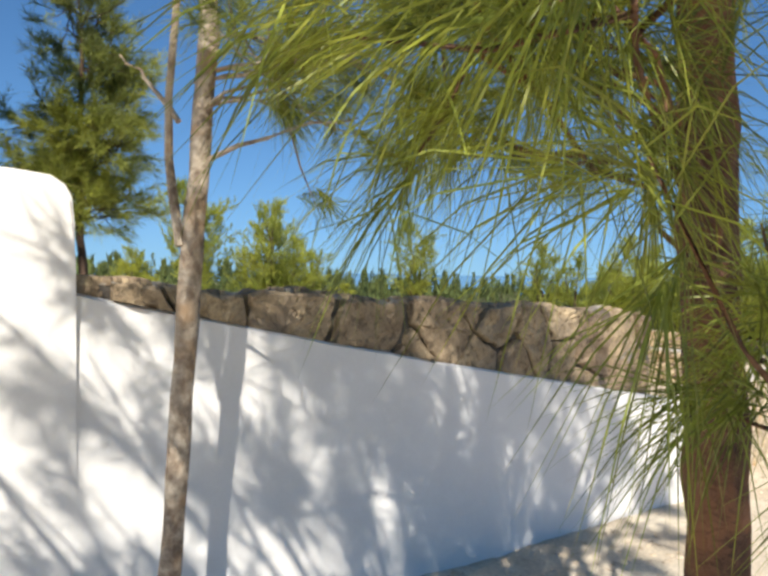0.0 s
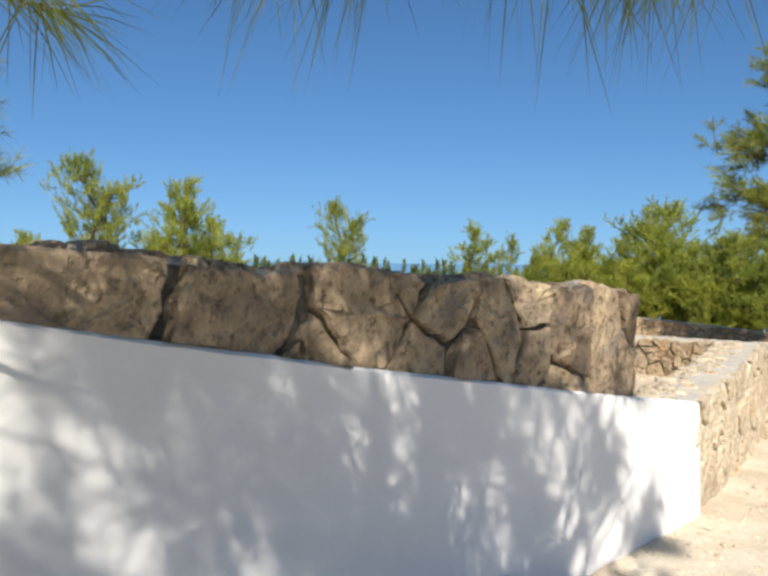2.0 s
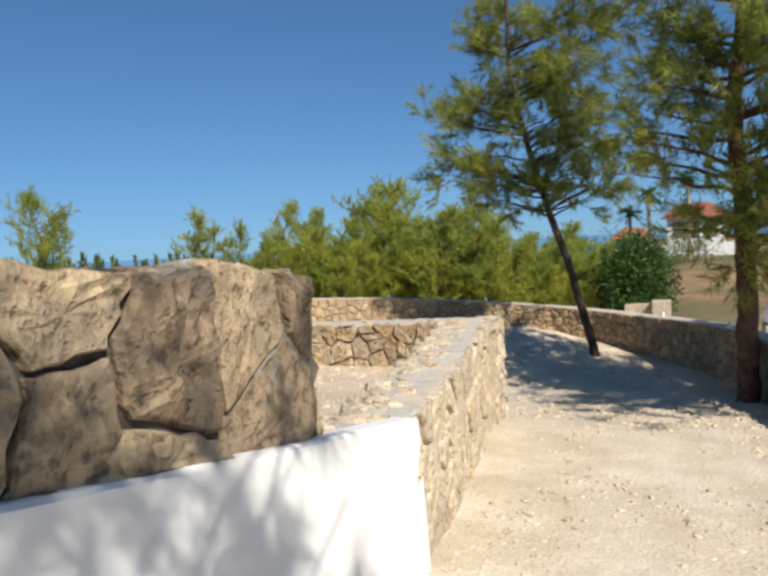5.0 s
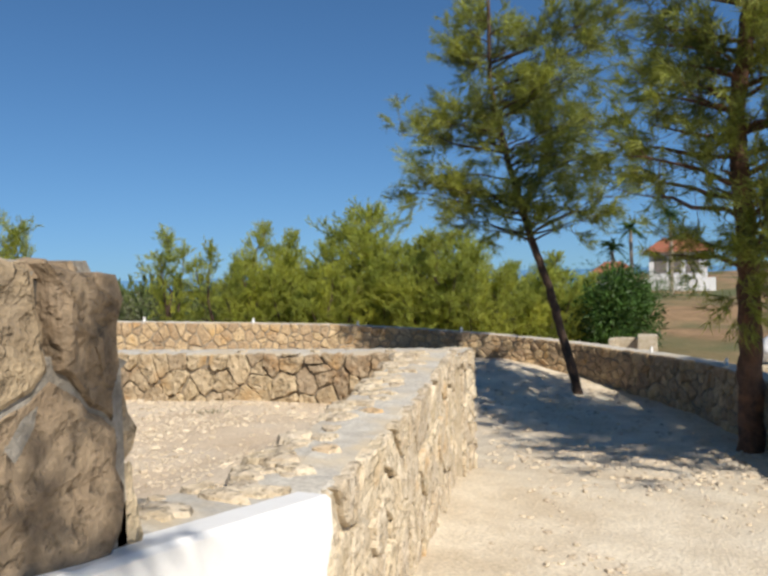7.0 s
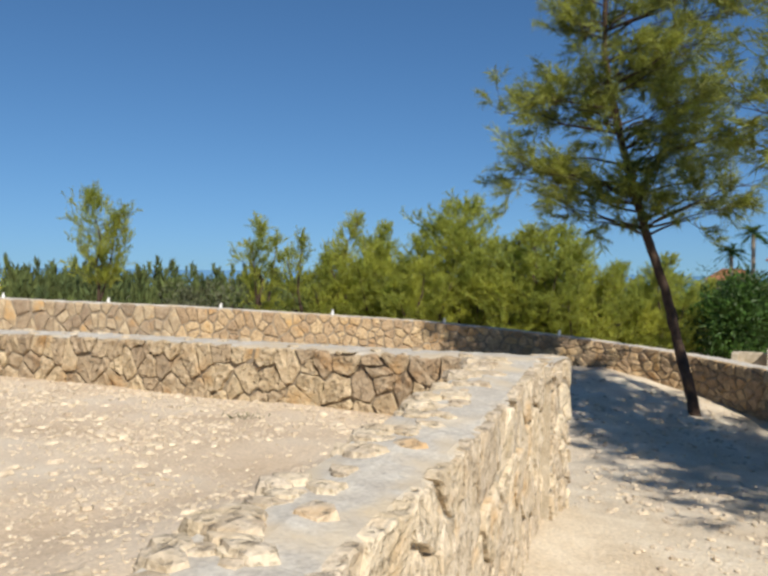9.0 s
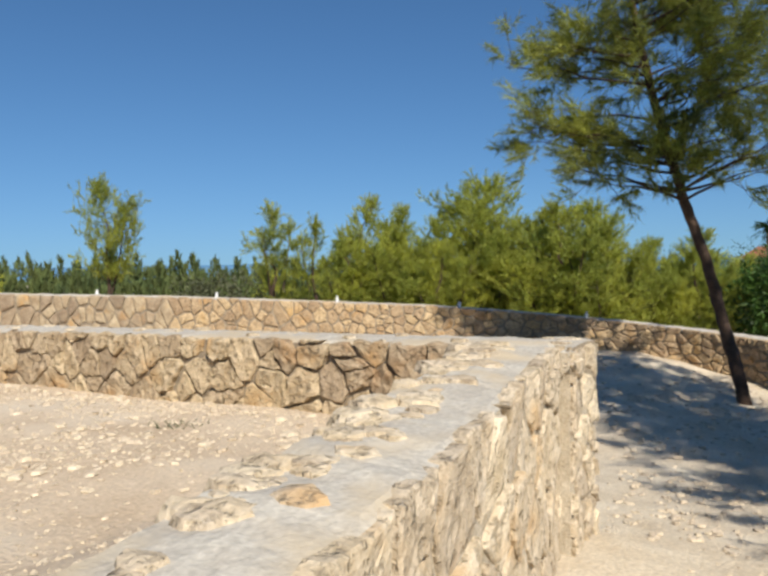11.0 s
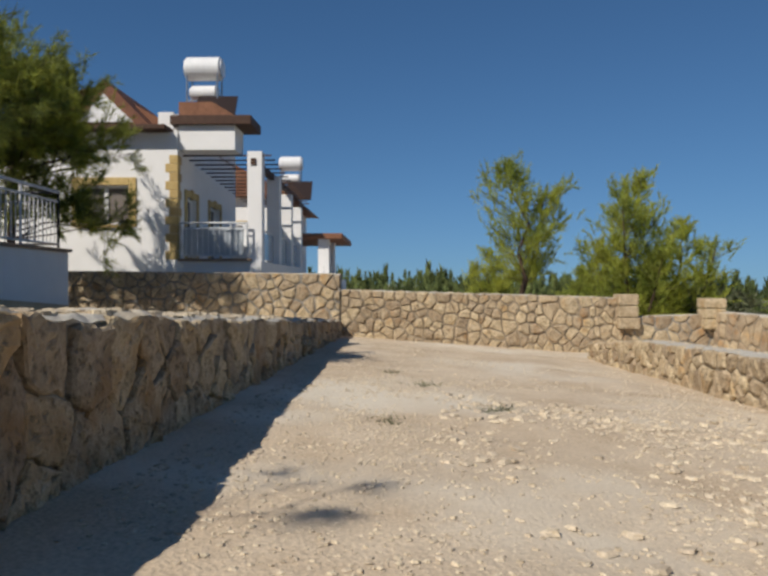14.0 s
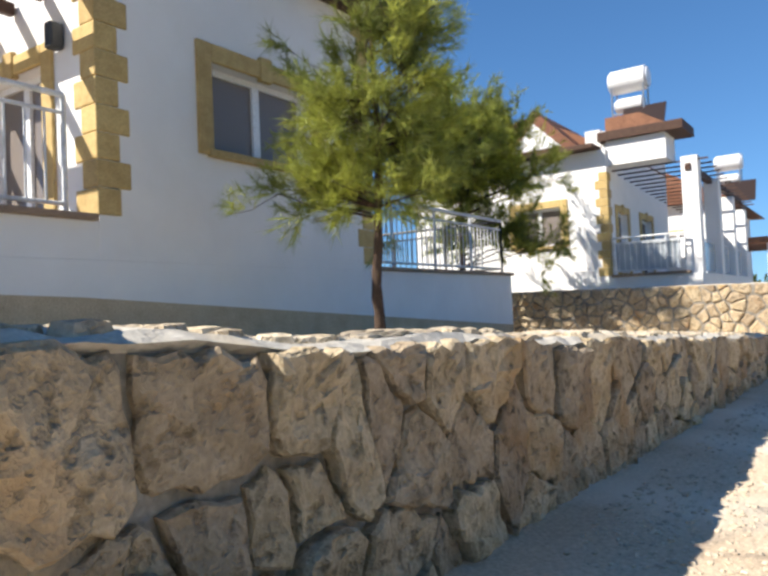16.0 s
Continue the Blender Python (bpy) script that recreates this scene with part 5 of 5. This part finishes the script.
def leafy_bush(name, label, x, y, z, w, h, leaf, seed, count=2600, category="bush"):
    rng = np.random.default_rng(seed)
    bush = thing(name, label, category)
    bush.location = (x, y, z)
    n = 9
    c = rng.normal(size=(n, 3)) * (w * 0.22, w * 0.22, h * 0.12) + (0, 0, h * 0.5)
    k = rng.integers(0, n, count)
    d = unit(rng.normal(size=(count, 3)))
    p = c[k] + d * rng.uniform(0.5, 1, (count, 1)) * (w * 0.3, w * 0.3, h * 0.38)
    p[:, 2] = np.maximum(p[:, 2], 0.02)
    needle_mesh("foliage", p, unit(d + rng.normal(size=(count, 3)) * 0.6), rng.uniform(0.12, 0.24, count), np.full(count, 0.035), leaf, bush)
    bm = bmesh.new()
    for q in c[:6]:
        limb(bm, [(0, 0, -0.15), tuple(q * 0.5), tuple(q)], 0.04, 0.012, 5, seed)
    part("stems", bm, BARK_DARK, bush)


leafy_bush("bush", "dense deep green shrub beyond the boundary wall", -3.1, 28.4, -2.1, 3.0, 3.2, DEEP_LEAF, 81, 11000)
leafy_bush("bush", "rounded grey-green olive shrub among the pines", -20.2, 24.2, -1.6, 2.6, 2.3, OLIVE_LEAF, 82)
leafy_bush("bush", "low grey-green shrub behind the gateway", -19.4, 13.9, -0.9, 2.2, 2.1, OLIVE_LEAF, 83)
leafy_bush("bush", "dark green shrub below the palms", -5.0, 47, -2.0, 6.0, 3.6, DEEP_LEAF, 86, 5200)
leafy_bush("bush", "dark green shrub by the far house", -1.5, 58, -2.4, 5.0, 3.6, DEEP_LEAF, 84)
leafy_bush("bush", "dark green shrub by the far house", -7.5, 60, -2.6, 6.0, 4.4, DEEP_LEAF, 85)

house_far(0.1, 72, -0.5, 4.6, 6.0, 2.7, "cream villa with a red tiled roof on the far slope")
house_far(-6.6, 96, -1.9, 4.0, 6.0, 2.2, "far villa half hidden by palms")


def palm(x, y, z, top, label, seed):
    rng = random.Random(seed)
    t = thing("palm_tree", label, "palm tree", "palms by the far house")
    t.location = (x, y, z)
    bm = bmesh.new()
    limb(bm, [(0, 0, -0.3), (0.05, 0, (top - z) * 0.5), (0, 0, top - z - 1.0)], 0.17, 0.13, 8, seed)
    part("trunk", bm, BARK_GREY, t)
    hgt = top - z - 1.0
    nr = np.random.default_rng(seed)
    B, D, L = [], [], []
    for k in range(26):
        a, el = k * 2.4, rng.uniform(-0.5, 1.2)
        d = np.array((math.cos(a) * math.cos(el), math.sin(a) * math.cos(el), math.sin(el)))
        for s in np.linspace(0.1, 1.3, 16):
            for side in (-1, 1):
                B.append(np.array((0, 0, hgt)) + d * s + np.array((0, 0, -0.35 * s * s)))
                D.append(d * 0.5 + side * np.cross(d, (0, 0, 1)) + np.array((0, 0, -0.2)))
                L.append(0.4)
    needle_mesh("fronds", np.array(B), unit(np.array(D)), np.array(L), np.full(len(B), 0.03), DEEP_LEAF, t)


palm(-3.6, 66.2, -2.5, 5.2, "palm with a feathery head by the far house", 1)
palm(-0.55, 64.2, -2.5, 6.1, "tall palm with a feathery head by the far house", 2)
palm(-5.2, 68.2, -2.5, 3.8, "short palm with a feathery head by the far house", 3)


def far_woods():
    """Dark cypress and pine woods on the slope down to the sea."""
    rng = np.random.default_rng(9)
    B, D, L, W = [], [], [], []
    for _ in range(1250):
        a = rng.uniform(math.radians(8), math.radians(105))
        r = rng.uniform(48, 130)
        x, y = -2 - r * math.sin(a), 6 + r * math.cos(a)
        z = low_ground(x, max(y, 40)) if y > 20 else -2.5
        slim = rng.random() < 0.35
        h = rng.uniform(2.4, 4.6) * (1.25 if slim else 1) * (0.75 + r / 260) - (0.3 if z > -3 else 0)
        w = h * (0.10 if slim else 0.27)
        n = 90
        f = rng.random(n) ** 0.8
        t = rng.uniform(0, 6.28, n)
        q = w * (1 - f) ** 0.7 * rng.uniform(0.6, 1.1, n)
        B.append(np.stack([x + np.cos(t) * q, y + np.sin(t) * q, z + f * h], 1))
        D.append(np.stack([np.cos(t) * 0.35, np.sin(t) * 0.35, np.ones(n) * 0.9], 1))
        L.append(rng.uniform(0.35, 0.8, n))
        W.append(np.full(n, 0.13))
    woods = new("woods")
    tagged(woods, "dark cypress woods on the slope towards the sea", "woods", kind="stuff")
    needle_mesh("foliage", np.concatenate(B), unit(np.concatenate(D)), np.concatenate(L), np.concatenate(W), WOODS, woods)


far_woods()

# weeds on the terrace
def weed(x, y, seed):
    rng = np.random.default_rng(seed)
    w = thing("weed", "small dry grey-green weed on the gravel", "weed", "weeds on the terrace")
    w.location = (x, y, terrace_ground(x, y))
    n = 60
    d = unit(np.stack([rng.normal(size=n), rng.normal(size=n), np.abs(rng.normal(size=n)) * 0.7 + 0.15], 1))
    needle_mesh("leaves", rng.normal(size=(n, 3)) * (0.06, 0.06, 0.004), d, rng.uniform(0.02, 0.065, n), np.full(n, 0.004), OLIVE_LEAF, w)


for i, (x, y) in enumerate(((-7.3, 7.0), (-7.5, 7.15), (-6.6, 6.3), (-8.6, 6.6), (-9.6, 6.3), (-5.0, 8.8))):
    weed(x, y, i)
